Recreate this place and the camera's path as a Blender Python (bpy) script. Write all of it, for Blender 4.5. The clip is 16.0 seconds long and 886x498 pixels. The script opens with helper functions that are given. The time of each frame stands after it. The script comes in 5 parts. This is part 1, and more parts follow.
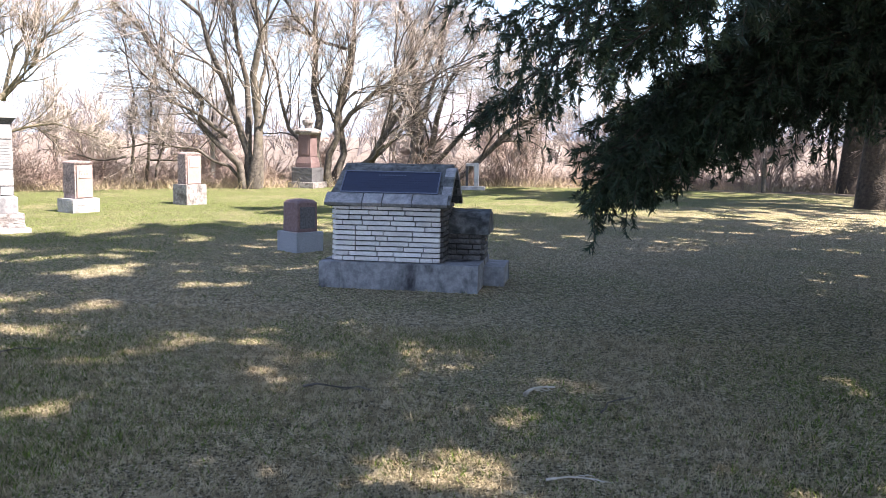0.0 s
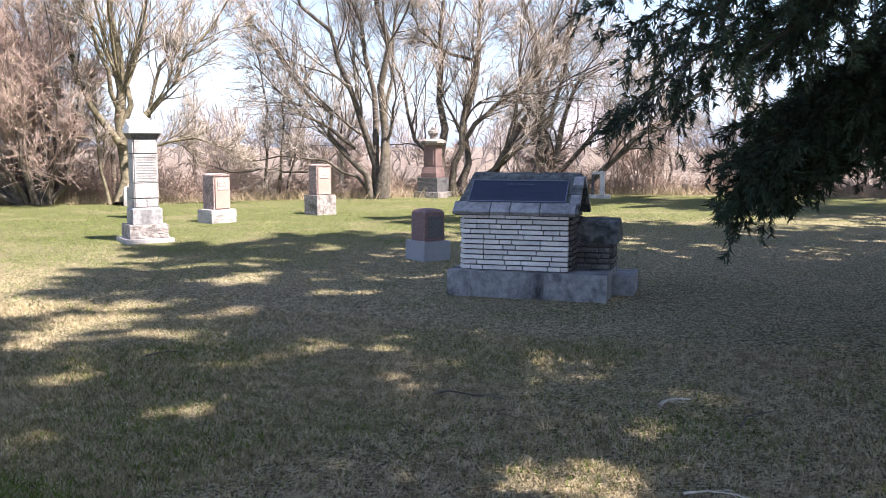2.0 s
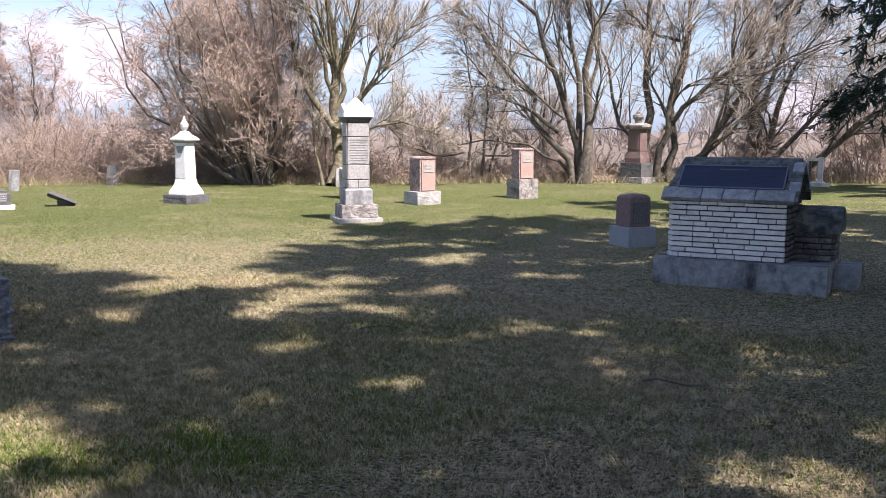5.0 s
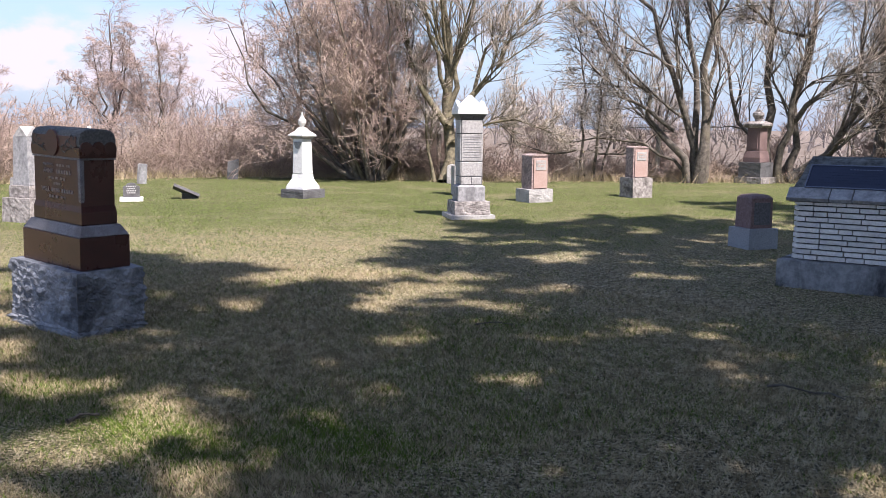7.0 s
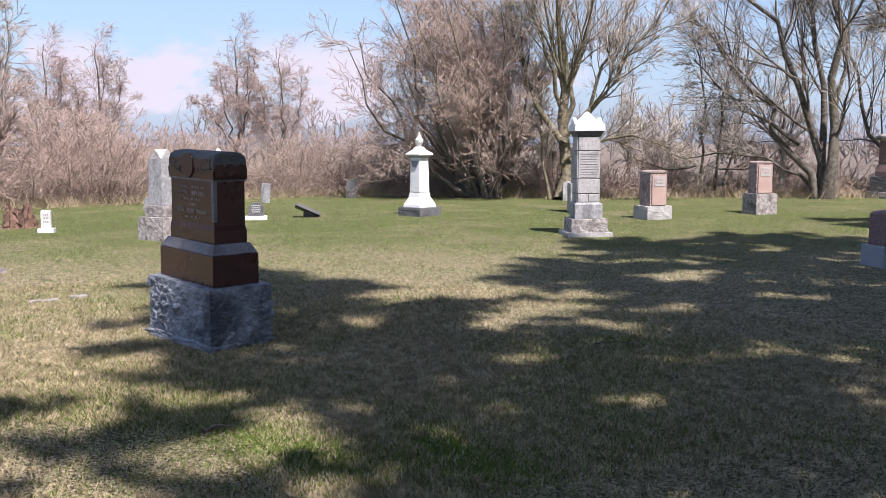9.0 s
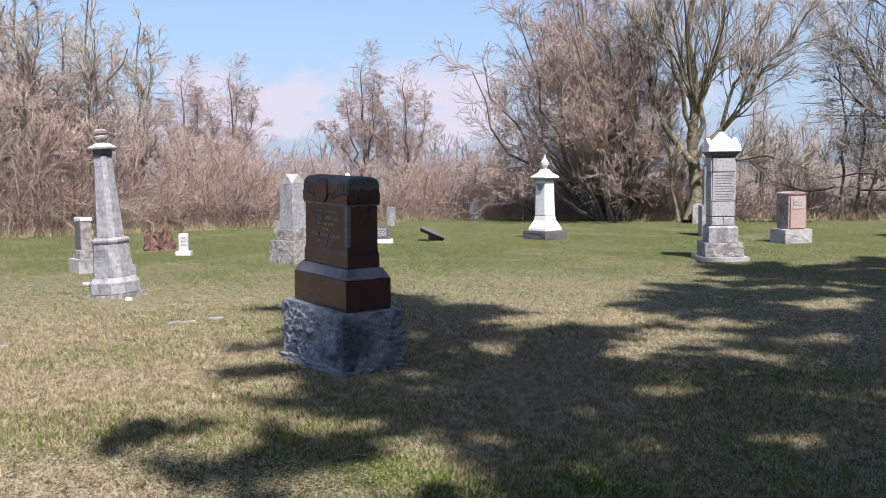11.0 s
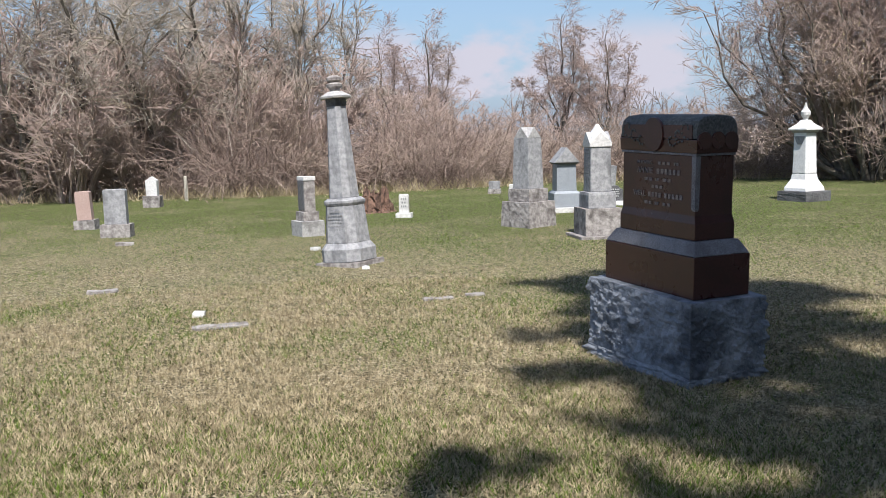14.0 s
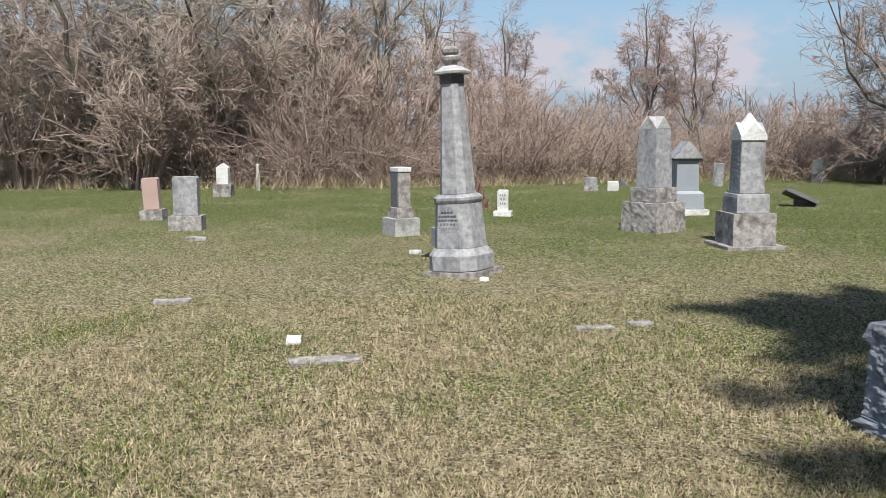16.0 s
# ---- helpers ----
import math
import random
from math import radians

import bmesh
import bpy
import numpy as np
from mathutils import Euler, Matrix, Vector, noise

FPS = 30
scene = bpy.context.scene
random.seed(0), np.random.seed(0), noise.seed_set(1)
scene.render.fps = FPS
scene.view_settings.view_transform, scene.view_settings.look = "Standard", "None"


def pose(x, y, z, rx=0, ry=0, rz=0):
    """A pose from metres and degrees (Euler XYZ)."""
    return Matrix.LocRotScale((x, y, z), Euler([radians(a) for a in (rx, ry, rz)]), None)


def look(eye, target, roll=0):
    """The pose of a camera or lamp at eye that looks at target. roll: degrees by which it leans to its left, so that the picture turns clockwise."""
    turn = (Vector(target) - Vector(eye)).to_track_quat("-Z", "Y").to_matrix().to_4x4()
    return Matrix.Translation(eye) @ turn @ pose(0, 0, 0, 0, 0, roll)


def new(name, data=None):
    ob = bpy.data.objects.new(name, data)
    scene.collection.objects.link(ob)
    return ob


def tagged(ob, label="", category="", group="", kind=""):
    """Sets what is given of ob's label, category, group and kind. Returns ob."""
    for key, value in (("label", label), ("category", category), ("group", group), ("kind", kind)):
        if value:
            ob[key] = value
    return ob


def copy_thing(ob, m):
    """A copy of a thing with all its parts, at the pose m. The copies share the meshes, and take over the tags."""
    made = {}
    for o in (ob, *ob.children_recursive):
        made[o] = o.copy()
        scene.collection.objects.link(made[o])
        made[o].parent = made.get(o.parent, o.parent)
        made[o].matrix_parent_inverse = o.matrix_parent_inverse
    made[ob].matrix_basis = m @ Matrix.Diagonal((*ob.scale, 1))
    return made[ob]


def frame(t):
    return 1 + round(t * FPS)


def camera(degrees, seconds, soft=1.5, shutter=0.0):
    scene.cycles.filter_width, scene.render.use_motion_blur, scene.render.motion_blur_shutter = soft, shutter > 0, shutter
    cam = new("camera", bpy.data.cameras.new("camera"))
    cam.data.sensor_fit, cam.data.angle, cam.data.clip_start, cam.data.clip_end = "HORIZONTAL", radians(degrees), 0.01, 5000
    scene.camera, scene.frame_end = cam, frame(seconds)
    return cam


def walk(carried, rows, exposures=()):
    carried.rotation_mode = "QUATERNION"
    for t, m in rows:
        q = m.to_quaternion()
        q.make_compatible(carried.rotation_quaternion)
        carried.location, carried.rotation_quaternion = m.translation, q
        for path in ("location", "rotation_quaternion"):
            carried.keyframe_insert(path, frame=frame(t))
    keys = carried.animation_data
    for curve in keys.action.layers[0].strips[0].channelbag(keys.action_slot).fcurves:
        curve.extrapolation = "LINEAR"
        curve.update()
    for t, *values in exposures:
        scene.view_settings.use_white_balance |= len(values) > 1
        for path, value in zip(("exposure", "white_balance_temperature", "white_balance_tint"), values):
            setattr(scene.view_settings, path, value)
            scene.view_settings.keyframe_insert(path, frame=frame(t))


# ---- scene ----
cam = camera(51.2, 16.0, 0.8)
METRES, EYE, TILT, LEAN, TURN = 4.39, 1.55, -6.82, -0.94, 0.0
ROWS = [
    (0.0, 0.0, 0.0, 0.0, -0.0, 0.0, -0.0),
    (0.5, -0.0037, -0.0005, -0.0006, 2.04, -0.13, -0.16),
    (1.0, -0.0059, -0.0037, -0.002, 3.72, 0.5, 0.12),
    (1.5, -0.0084, -0.004, -0.0008, 5.54, 0.34, -0.17),
    (2.0, -0.0108, -0.0053, -0.001, 7.61, 0.57, -0.04),
    (2.5, -0.0135, -0.0087, -0.0005, 9.62, 0.64, -0.3),
    (3.0, -0.0151, -0.0124, -0.0011, 11.93, 0.59, -0.77),
    (3.5, -0.0192, -0.013, -0.0013, 13.99, 0.29, -0.94),
    (4.0, -0.0223, -0.0127, -0.0025, 15.95, -0.05, -1.17),
    (6.5, -0.0375, -0.0201, -0.0059, 24.88, -0.9, -2.47),
    (7.0, -0.0422, -0.0229, -0.0064, 26.4, -0.97, -2.72),
    (7.5, -0.0429, -0.0248, -0.0061, 28.1, -1.0, -2.66),
    (8.0, -0.0432, -0.028, -0.0066, 29.77, -0.78, -2.7),
    (8.5, -0.044, -0.0299, -0.0062, 31.87, -0.59, -2.65),
    (9.0, -0.0473, -0.0349, -0.0048, 33.44, -0.24, -2.72),
    (11.5, -0.1287, -0.0034, 0.0017, 43.27, 0.17, -3.55),
    (12.0, -0.1883, 0.0153, 0.0019, 45.6, -1.02, -4.11),
    (12.5, -0.2536, 0.0297, -0.0007, 46.49, -1.23, -3.93),
    (13.0, -0.3388, 0.0517, -0.0018, 47.62, -1.06, -3.78),
    (13.5, -0.4379, 0.0728, -0.0036, 50.13, -1.51, -3.09),
    (14.0, -0.5297, 0.1021, -0.0055, 51.92, -2.21, -3.3),
    (14.5, -0.6224, 0.1434, -0.0018, 53.59, -1.75, -3.55),
    (15.0, -0.7258, 0.1711, -0.0039, 54.29, -1.87, -3.75),
    (15.5, -0.8261, 0.1995, -0.0041, 53.29, -2.5, -3.6),
    (16.0, -0.9392, 0.2192, -0.0016, 55.53, -2.87, -4.83),
]
walk(cam, [(t, pose(0, 0, EYE, TILT, LEAN, TURN) @ pose(METRES * x, METRES * y, METRES * z, 90 + pitch, roll, yaw)) for t, x, y, z, yaw, pitch, roll in ROWS],
     [(0.0, 2.15, 6700, 19), (3.5, 1.5, 6600, 20), (7.0, 1.2, 6400, 20), (9.0, 1.0, 6250, 19), (12.5, 0.77, 6100, 14), (16.0, 0.57, 6250, 8)])
SUN, SKY = 4.9, 0.087


# ---- sun, sky ----
SUN_AZ, SUN_EL = -27.0, 58.0      # degrees; azimuth counted from +x towards +y


def nd(nt, kind, **inputs):
    n = nt.nodes.new(kind)
    for k, v in inputs.items():
        n.inputs[k.replace("_", " ")].default_value = v
    return n


def make_world():
    w = bpy.data.worlds.new("spring_sky")
    scene.world = w
    w.use_nodes = True
    nt = w.node_tree
    nt.nodes.clear()
    out = nt.nodes.new("ShaderNodeOutputWorld")
    bg = nd(nt, "ShaderNodeBackground", Strength=SKY)
    sky = nt.nodes.new("ShaderNodeTexSky")
    sky.sky_type, sky.sun_disc = "NISHITA", False
    sky.sun_elevation, sky.sun_rotation = radians(SUN_EL), radians(90 - SUN_AZ)
    sky.air_density, sky.dust_density, sky.ozone_density = 1.0, 0.7, 1.2
    tc = nt.nodes.new("ShaderNodeTexCoord")
    sep = nt.nodes.new("ShaderNodeSeparateXYZ")
    mp = nt.nodes.new("ShaderNodeMapping")
    mp.inputs["Scale"].default_value = (3.2, 3.2, 6.0)
    mp.inputs["Location"].default_value = (0.35, 0.1, 0.0)
    no = nd(nt, "ShaderNodeTexNoise", Scale=1.7, Detail=7.0, Roughness=0.55)
    ramp = nt.nodes.new("ShaderNodeMapRange")
    ramp.interpolation_type = "SMOOTHSTEP"
    ramp.inputs["From Min"].default_value, ramp.inputs["From Max"].default_value = 0.54, 0.62
    low = nt.nodes.new("ShaderNodeMapRange")
    low.interpolation_type = "SMOOTHSTEP"
    low.inputs["From Min"].default_value, low.inputs["From Max"].default_value = 0.125, 0.085
    mul = nt.nodes.new("ShaderNodeMath")
    mul.operation = "MULTIPLY"
    mix = nt.nodes.new("ShaderNodeMix")
    mix.data_type = "RGBA"
    mix.inputs["B"].default_value = (5.0, 4.8, 5.3, 1)
    bank = nt.nodes.new("ShaderNodeVectorMath")      # one bank of cumulus stands over the far end of the wood
    bank.operation = "DOT_PRODUCT"
    bank.inputs[1].default_value = (-0.755, 0.655, 0.0)
    heap = nd(nt, "ShaderNodeMapRange")
    heap.interpolation_type = "SMOOTHSTEP"
    heap.inputs["From Min"].default_value, heap.inputs["From Max"].default_value = 0.965, 0.998
    heap.inputs["To Max"].default_value = 0.05
    plus = nt.nodes.new("ShaderNodeMath")
    plus.operation = "ADD"
    lk = nt.links.new
    lk(tc.outputs["Generated"], mp.inputs["Vector"])
    lk(mp.outputs["Vector"], no.inputs["Vector"])
    lk(tc.outputs["Generated"], sep.inputs["Vector"])
    lk(tc.outputs["Generated"], bank.inputs[0])
    lk(bank.outputs["Value"], heap.inputs["Value"])
    lk(no.outputs["Fac"], plus.inputs[0])
    lk(heap.outputs["Result"], plus.inputs[1])
    lk(plus.outputs["Value"], ramp.inputs["Value"])
    lk(sep.outputs["Z"], low.inputs["Value"])
    lk(ramp.outputs["Result"], mul.inputs[0])
    lk(low.outputs["Result"], mul.inputs[1])
    lk(mul.outputs["Value"], mix.inputs["Factor"])
    haze = nt.nodes.new("ShaderNodeMapRange")
    haze.interpolation_type = "SMOOTHSTEP"
    haze.inputs["From Min"].default_value, haze.inputs["From Max"].default_value = 0.28, -0.05
    haze.inputs["To Max"].default_value = 0.75
    veil = nt.nodes.new("ShaderNodeMix")
    veil.data_type = "RGBA"
    veil.inputs["B"].default_value = (1.9, 2.85, 4.5, 1)
    lk(sep.outputs["Z"], haze.inputs["Value"])
    lk(haze.outputs["Result"], veil.inputs["Factor"])
    lk(sky.outputs["Color"], veil.inputs["A"])
    lk(veil.outputs["Result"], mix.inputs["A"])
    lk(mix.outputs["Result"], bg.inputs["Color"])
    lk(bg.outputs["Background"], out.inputs["Surface"])


make_world()
sun_data = bpy.data.lights.new("sun", "SUN")
sun_data.energy, sun_data.angle, sun_data.color = SUN, radians(0.53), (1.0, 0.94, 0.86)
sun = new("sun", sun_data)
_a, _e = radians(SUN_AZ), radians(SUN_EL)
sun.matrix_world = look((40 * math.cos(_a) * math.cos(_e), 40 * math.sin(_a) * math.cos(_e), 40 * math.sin(_e)), (0, 0, 0))


# ---- materials ----
def material(name, dark, light, grain=60.0, rough=0.8, stain=(0.05, 0.05, 0.05), stain_scale=2.0, stain_amount=0.4,
             bump=0.3, bump_scale=None, speck=None, speck_scale=300.0, metallic=0.0, piece=0.0, streak=1.0):
    """A weathered surface: fine grain between two colours, specks, stains of a larger scale, relief."""
    m = bpy.data.materials.new(name)
    m.use_nodes = True
    nt = m.node_tree
    b = nt.nodes["Principled BSDF"]
    b.inputs["Metallic"].default_value = metallic
    lk = nt.links.new
    tc = nt.nodes.new("ShaderNodeTexCoord")
    n1 = nd(nt, "ShaderNodeTexNoise", Scale=grain, Detail=5.0, Roughness=0.65)
    lk(tc.outputs["Object"], n1.inputs["Vector"])
    r1 = nd(nt, "ShaderNodeMapRange")
    r1.inputs["From Min"].default_value, r1.inputs["From Max"].default_value = 0.35, 0.65
    lk(n1.outputs["Fac"], r1.inputs["Value"])
    mix = nt.nodes.new("ShaderNodeMix")
    mix.data_type = "RGBA"
    mix.inputs["A"].default_value, mix.inputs["B"].default_value = (*dark, 1), (*light, 1)
    lk(r1.outputs["Result"], mix.inputs["Factor"])
    col = mix.outputs["Result"]
    if speck:
        v = nd(nt, "ShaderNodeTexVoronoi", Scale=speck_scale)
        lk(tc.outputs["Object"], v.inputs["Vector"])
        rv = nd(nt, "ShaderNodeMapRange")
        rv.inputs["From Min"].default_value, rv.inputs["From Max"].default_value = 0.28, 0.18
        lk(v.outputs["Distance"], rv.inputs["Value"])
        ms = nt.nodes.new("ShaderNodeMix")
        ms.data_type = "RGBA"
        ms.inputs["B"].default_value = (*speck, 1)
        lk(rv.outputs["Result"], ms.inputs["Factor"])
        lk(col, ms.inputs["A"])
        col = ms.outputs["Result"]
    mp = nt.nodes.new("ShaderNodeMapping")
    mp.inputs["Scale"].default_value = (1, 1, streak)
    lk(tc.outputs["Object"], mp.inputs["Vector"])
    oi = nt.nodes.new("ShaderNodeObjectInfo")
    n2 = nd(nt, "ShaderNodeTexNoise", Scale=stain_scale, Detail=6.0, Roughness=0.6, Distortion=0.4)
    n2.noise_dimensions = "4D"
    lk(mp.outputs["Vector"], n2.inputs["Vector"])
    mw = nt.nodes.new("ShaderNodeMath")
    mw.operation = "MULTIPLY"
    mw.inputs[1].default_value = 20.0
    lk(oi.outputs["Random"], mw.inputs[0])
    lk(mw.outputs["Value"], n2.inputs["W"])
    r2 = nd(nt, "ShaderNodeMapRange")
    r2.interpolation_type = "SMOOTHSTEP"
    r2.inputs["From Min"].default_value, r2.inputs["From Max"].default_value = 0.48, 0.68
    r2.inputs["To Max"].default_value = stain_amount
    lk(n2.outputs["Fac"], r2.inputs["Value"])
    m2 = nt.nodes.new("ShaderNodeMix")
    m2.data_type = "RGBA"
    m2.inputs["B"].default_value = (*stain, 1)
    lk(r2.outputs["Result"], m2.inputs["Factor"])
    lk(col, m2.inputs["A"])
    col = m2.outputs["Result"]
    if piece:
        hs = nt.nodes.new("ShaderNodeHueSaturation")
        rp = nd(nt, "ShaderNodeMapRange")
        rp.inputs["To Min"].default_value, rp.inputs["To Max"].default_value = 1 - piece, 1 + piece * 0.4
        lk(oi.outputs["Random"], rp.inputs["Value"])
        lk(rp.outputs["Result"], hs.inputs["Value"])
        lk(col, hs.inputs["Color"])
        col = hs.outputs["Color"]
    lk(col, b.inputs["Base Color"])
    rr = nd(nt, "ShaderNodeMapRange")
    rr.inputs["To Min"].default_value, rr.inputs["To Max"].default_value = max(0.05, rough - 0.12), min(1, rough + 0.1)
    lk(n2.outputs["Fac"], rr.inputs["Value"])
    lk(rr.outputs["Result"], b.inputs["Roughness"])
    if bump:
        nb = nd(nt, "ShaderNodeTexNoise", Scale=bump_scale or grain, Detail=6.0)
        lk(tc.outputs["Object"], nb.inputs["Vector"])
        bp = nd(nt, "ShaderNodeBump", Strength=bump, Distance=0.025 if bump > 0.8 else 0.01)
        lk(nb.outputs["Fac"], bp.inputs["Height"])
        lk(bp.outputs["Normal"], b.inputs["Normal"])
    return m


RED_GRANITE = material("red_granite", (0.04, 0.015, 0.013), (0.085, 0.034, 0.029), 180, 0.3, (0.03, 0.015, 0.012), 3, 0.5, 0.03, None, (0.012, 0.008, 0.008), 260)
DARK_CARVED = material("rough_dark_carving", (0.05, 0.055, 0.055), (0.14, 0.145, 0.14), 60, 0.85, (0.03, 0.03, 0.03), 6, 0.5, 0.6)
RED_CARVED = material("red_granite_carved", (0.12, 0.118, 0.125), (0.25, 0.245, 0.26), 120, 0.8, (0.06, 0.05, 0.05), 6, 0.5, 0.3)
GREY_ROCK = material("rock_faced_grey_granite", (0.10, 0.112, 0.13), (0.27, 0.29, 0.325), 9, 0.85, (0.035, 0.04, 0.05), 3.2, 0.8, 0.7, 45, (0.32, 0.33, 0.36), 160)
GREY_MARBLE = material("weathered_grey_marble", (0.21, 0.21, 0.22), (0.38, 0.38, 0.385), 18, 0.7, (0.09, 0.09, 0.095), 4.0, 0.75, 0.25, None, None, 300, 0, 0, 0.35)
WHITE_MARBLE = material("white_marble", (0.66, 0.66, 0.66), (0.82, 0.82, 0.81), 25, 0.6, (0.42, 0.42, 0.41), 2.5, 0.35, 0.2)
PALE_LIMESTONE = material("pale_limestone", (0.50, 0.49, 0.48), (0.70, 0.69, 0.67), 30, 0.8, (0.25, 0.24, 0.23), 3.0, 0.6, 0.35)
GREY_LIMESTONE = material("grey_limestone", (0.29, 0.285, 0.28), (0.45, 0.44, 0.43), 30, 0.8, (0.14, 0.135, 0.13), 4.0, 0.7, 0.4)
LICHEN_STONE = material("lichen_blotched_stone", (0.17, 0.15, 0.145), (0.40, 0.375, 0.355), 14, 0.9, (0.07, 0.06, 0.055), 5.0, 0.8, 0.8)
PINK_GRANITE = material("pink_granite", (0.34, 0.235, 0.205), (0.5, 0.37, 0.325), 120, 0.6, (0.34, 0.22, 0.19), 3, 0.5, 0.1, None, (0.22, 0.15, 0.13), 240)
PINK_ROCK = material("rock_faced_pink_granite", (0.17, 0.125, 0.12), (0.44, 0.345, 0.32), 20, 0.9, (0.10, 0.08, 0.08), 5, 0.6, 0.9, 26)
ROSE_STONE = material("rose_sandstone", (0.14, 0.088, 0.085), (0.24, 0.165, 0.155), 40, 0.8, (0.15, 0.10, 0.10), 3, 0.6, 0.25)
DARK_STONE = material("dark_weathered_stone", (0.07, 0.07, 0.075), (0.16, 0.16, 0.165), 40, 0.8, (0.03, 0.03, 0.032), 3, 0.6, 0.4)
BLUE_GREY = material("blue_grey_granite", (0.20, 0.22, 0.25), (0.36, 0.39, 0.42), 80, 0.55, (0.14, 0.15, 0.17), 3, 0.5, 0.15, None, (0.09, 0.09, 0.1), 260)
CONCRETE = material("stained_concrete", (0.17, 0.175, 0.185), (0.31, 0.315, 0.325), 14, 0.9, (0.018, 0.018, 0.022), 3.6, 0.95, 0.5, 40, None, 300, 0, 0, 0.4)
ROOF_STONE = material("mossy_dark_roof_slab", (0.045, 0.05, 0.05), (0.19, 0.2, 0.195), 12, 0.9, (0.022, 0.024, 0.022), 4.5, 0.85, 0.6, 35)
EAVE_STONE = material("eave_flagstone", (0.22, 0.23, 0.24), (0.40, 0.40, 0.41), 18, 0.9, (0.10, 0.10, 0.11), 5, 0.6, 0.6, 30, None, 300, 0, 0.2)
BRICK = material("white_brick", (0.64, 0.62, 0.6), (0.8, 0.78, 0.76), 40, 0.75, (0.36, 0.33, 0.31), 4, 0.5, 0.35, None, None, 300, 0, 0.16)
# darker brick: stains, plus the shade of the cairn's right side put into the colour
BRICK_DARK = material("shaded_stained_brick", (0.055, 0.053, 0.052), (0.13, 0.125, 0.12), 40, 0.85, (0.34, 0.32, 0.30), 5, 0.5, 0.4, None, None, 300, 0, 0.3)
SPRUCE_BARK = material("dark_spruce_bark", (0.025, 0.02, 0.016), (0.075, 0.06, 0.048), 12, 0.95, (0.03, 0.03, 0.02), 2, 0.5, 1.0, 20)
MORTAR = material("sooty_mortar", (0.02, 0.02, 0.02), (0.055, 0.052, 0.05), 60, 0.95, (0.02, 0.02, 0.02), 4, 0.4, 0.5)
PLAQUE = material("dark_blue_plaque", (0.010, 0.018, 0.045), (0.016, 0.026, 0.060), 60, 0.6, (0.012, 0.018, 0.035), 4, 0.4, 0.05)
PLAQUE_RIM = material("plaque_rim", (0.10, 0.12, 0.16), (0.17, 0.19, 0.24), 60, 0.45, (0.06, 0.07, 0.1), 4, 0.4, 0.1, None, None, 300, 0.4)
LETTER = material("worn_letters", (0.15, 0.12, 0.11), (0.29, 0.25, 0.235), 80, 0.85, (0.10, 0.07, 0.06), 14, 0.6, 0.2)
LETTER_GREY = material("worn_grey_letters", (0.2, 0.2, 0.205), (0.29, 0.29, 0.295), 80, 0.9, (0.3, 0.3, 0.3), 10, 0.6, 0.2)
LETTER_PALE = material("pale_letters", (0.42, 0.42, 0.42), (0.6, 0.6, 0.6), 80, 0.9, (0.2, 0.2, 0.2), 10, 0.6, 0.2)
BARK = material("grey_brown_bark", (0.05, 0.043, 0.036), (0.17, 0.147, 0.122), 9, 0.95, (0.15, 0.13, 0.085), 2.0, 0.55, 1.0, 22, None, 300, 0, 0, 0.3)
BARK_YELLOW = material("lichened_bark", (0.09, 0.078, 0.052), (0.24, 0.21, 0.135), 9, 0.95, (0.08, 0.07, 0.05), 2.0, 0.55, 1.0, 22, None, 300, 0, 0, 0.3)
TWIG = material("grey_twigs", (0.27, 0.23, 0.195), (0.46, 0.405, 0.35), 3, 0.9, (0.20, 0.17, 0.11), 0.6, 0.5, 0)
TWIG_RED = material("reddish_twigs", (0.27, 0.2, 0.172), (0.45, 0.35, 0.305), 2, 0.9, (0.25, 0.21, 0.15), 0.5, 0.5, 0)
# paler than the trunks' bark: sunlight on the limbs is put into the colour
WOOD_LIMB = material("sunlit_wood_limbs", (0.19, 0.16, 0.125), (0.4, 0.35, 0.275), 4, 0.95, (0.2, 0.18, 0.1), 1.0, 0.5, 0)
BRAMBLE = material("bramble_canes", (0.18, 0.125, 0.105), (0.39, 0.3, 0.25), 1.2, 0.9, (0.32, 0.26, 0.19), 0.45, 0.6, 0)
FAR_TWIG = material("far_bare_crowns", (0.18, 0.155, 0.145), (0.3, 0.262, 0.245), 0.6, 0.95, (0.26, 0.24, 0.2), 0.1, 0.5, 0)
BUD = material("opening_buds", (0.30, 0.25, 0.14), (0.46, 0.40, 0.24), 2, 0.8, (0.40, 0.30, 0.22), 0.7, 0.5, 0)
NEEDLE = material("spruce_needles", (0.008, 0.022, 0.012), (0.026, 0.054, 0.024), 2.5, 0.7, (0.05, 0.075, 0.03), 1.2, 0.4, 0)
STRAW = material("dry_straw", (0.34, 0.27, 0.16), (0.58, 0.48, 0.31), 4, 0.9, (0.22, 0.19, 0.09), 0.7, 0.5, 0)
ROT = material("rotten_wood", (0.05, 0.03, 0.022), (0.24, 0.14, 0.10), 9, 0.95, (0.02, 0.015, 0.012), 5, 0.8, 1.0, 14, None, 300, 0, 0, 0.4)
POST = material("bleached_post_wood", (0.42, 0.38, 0.31), (0.62, 0.58, 0.5), 30, 0.9, (0.26, 0.22, 0.17), 4, 0.5, 0.5, None, None, 300, 0, 0, 0.2)


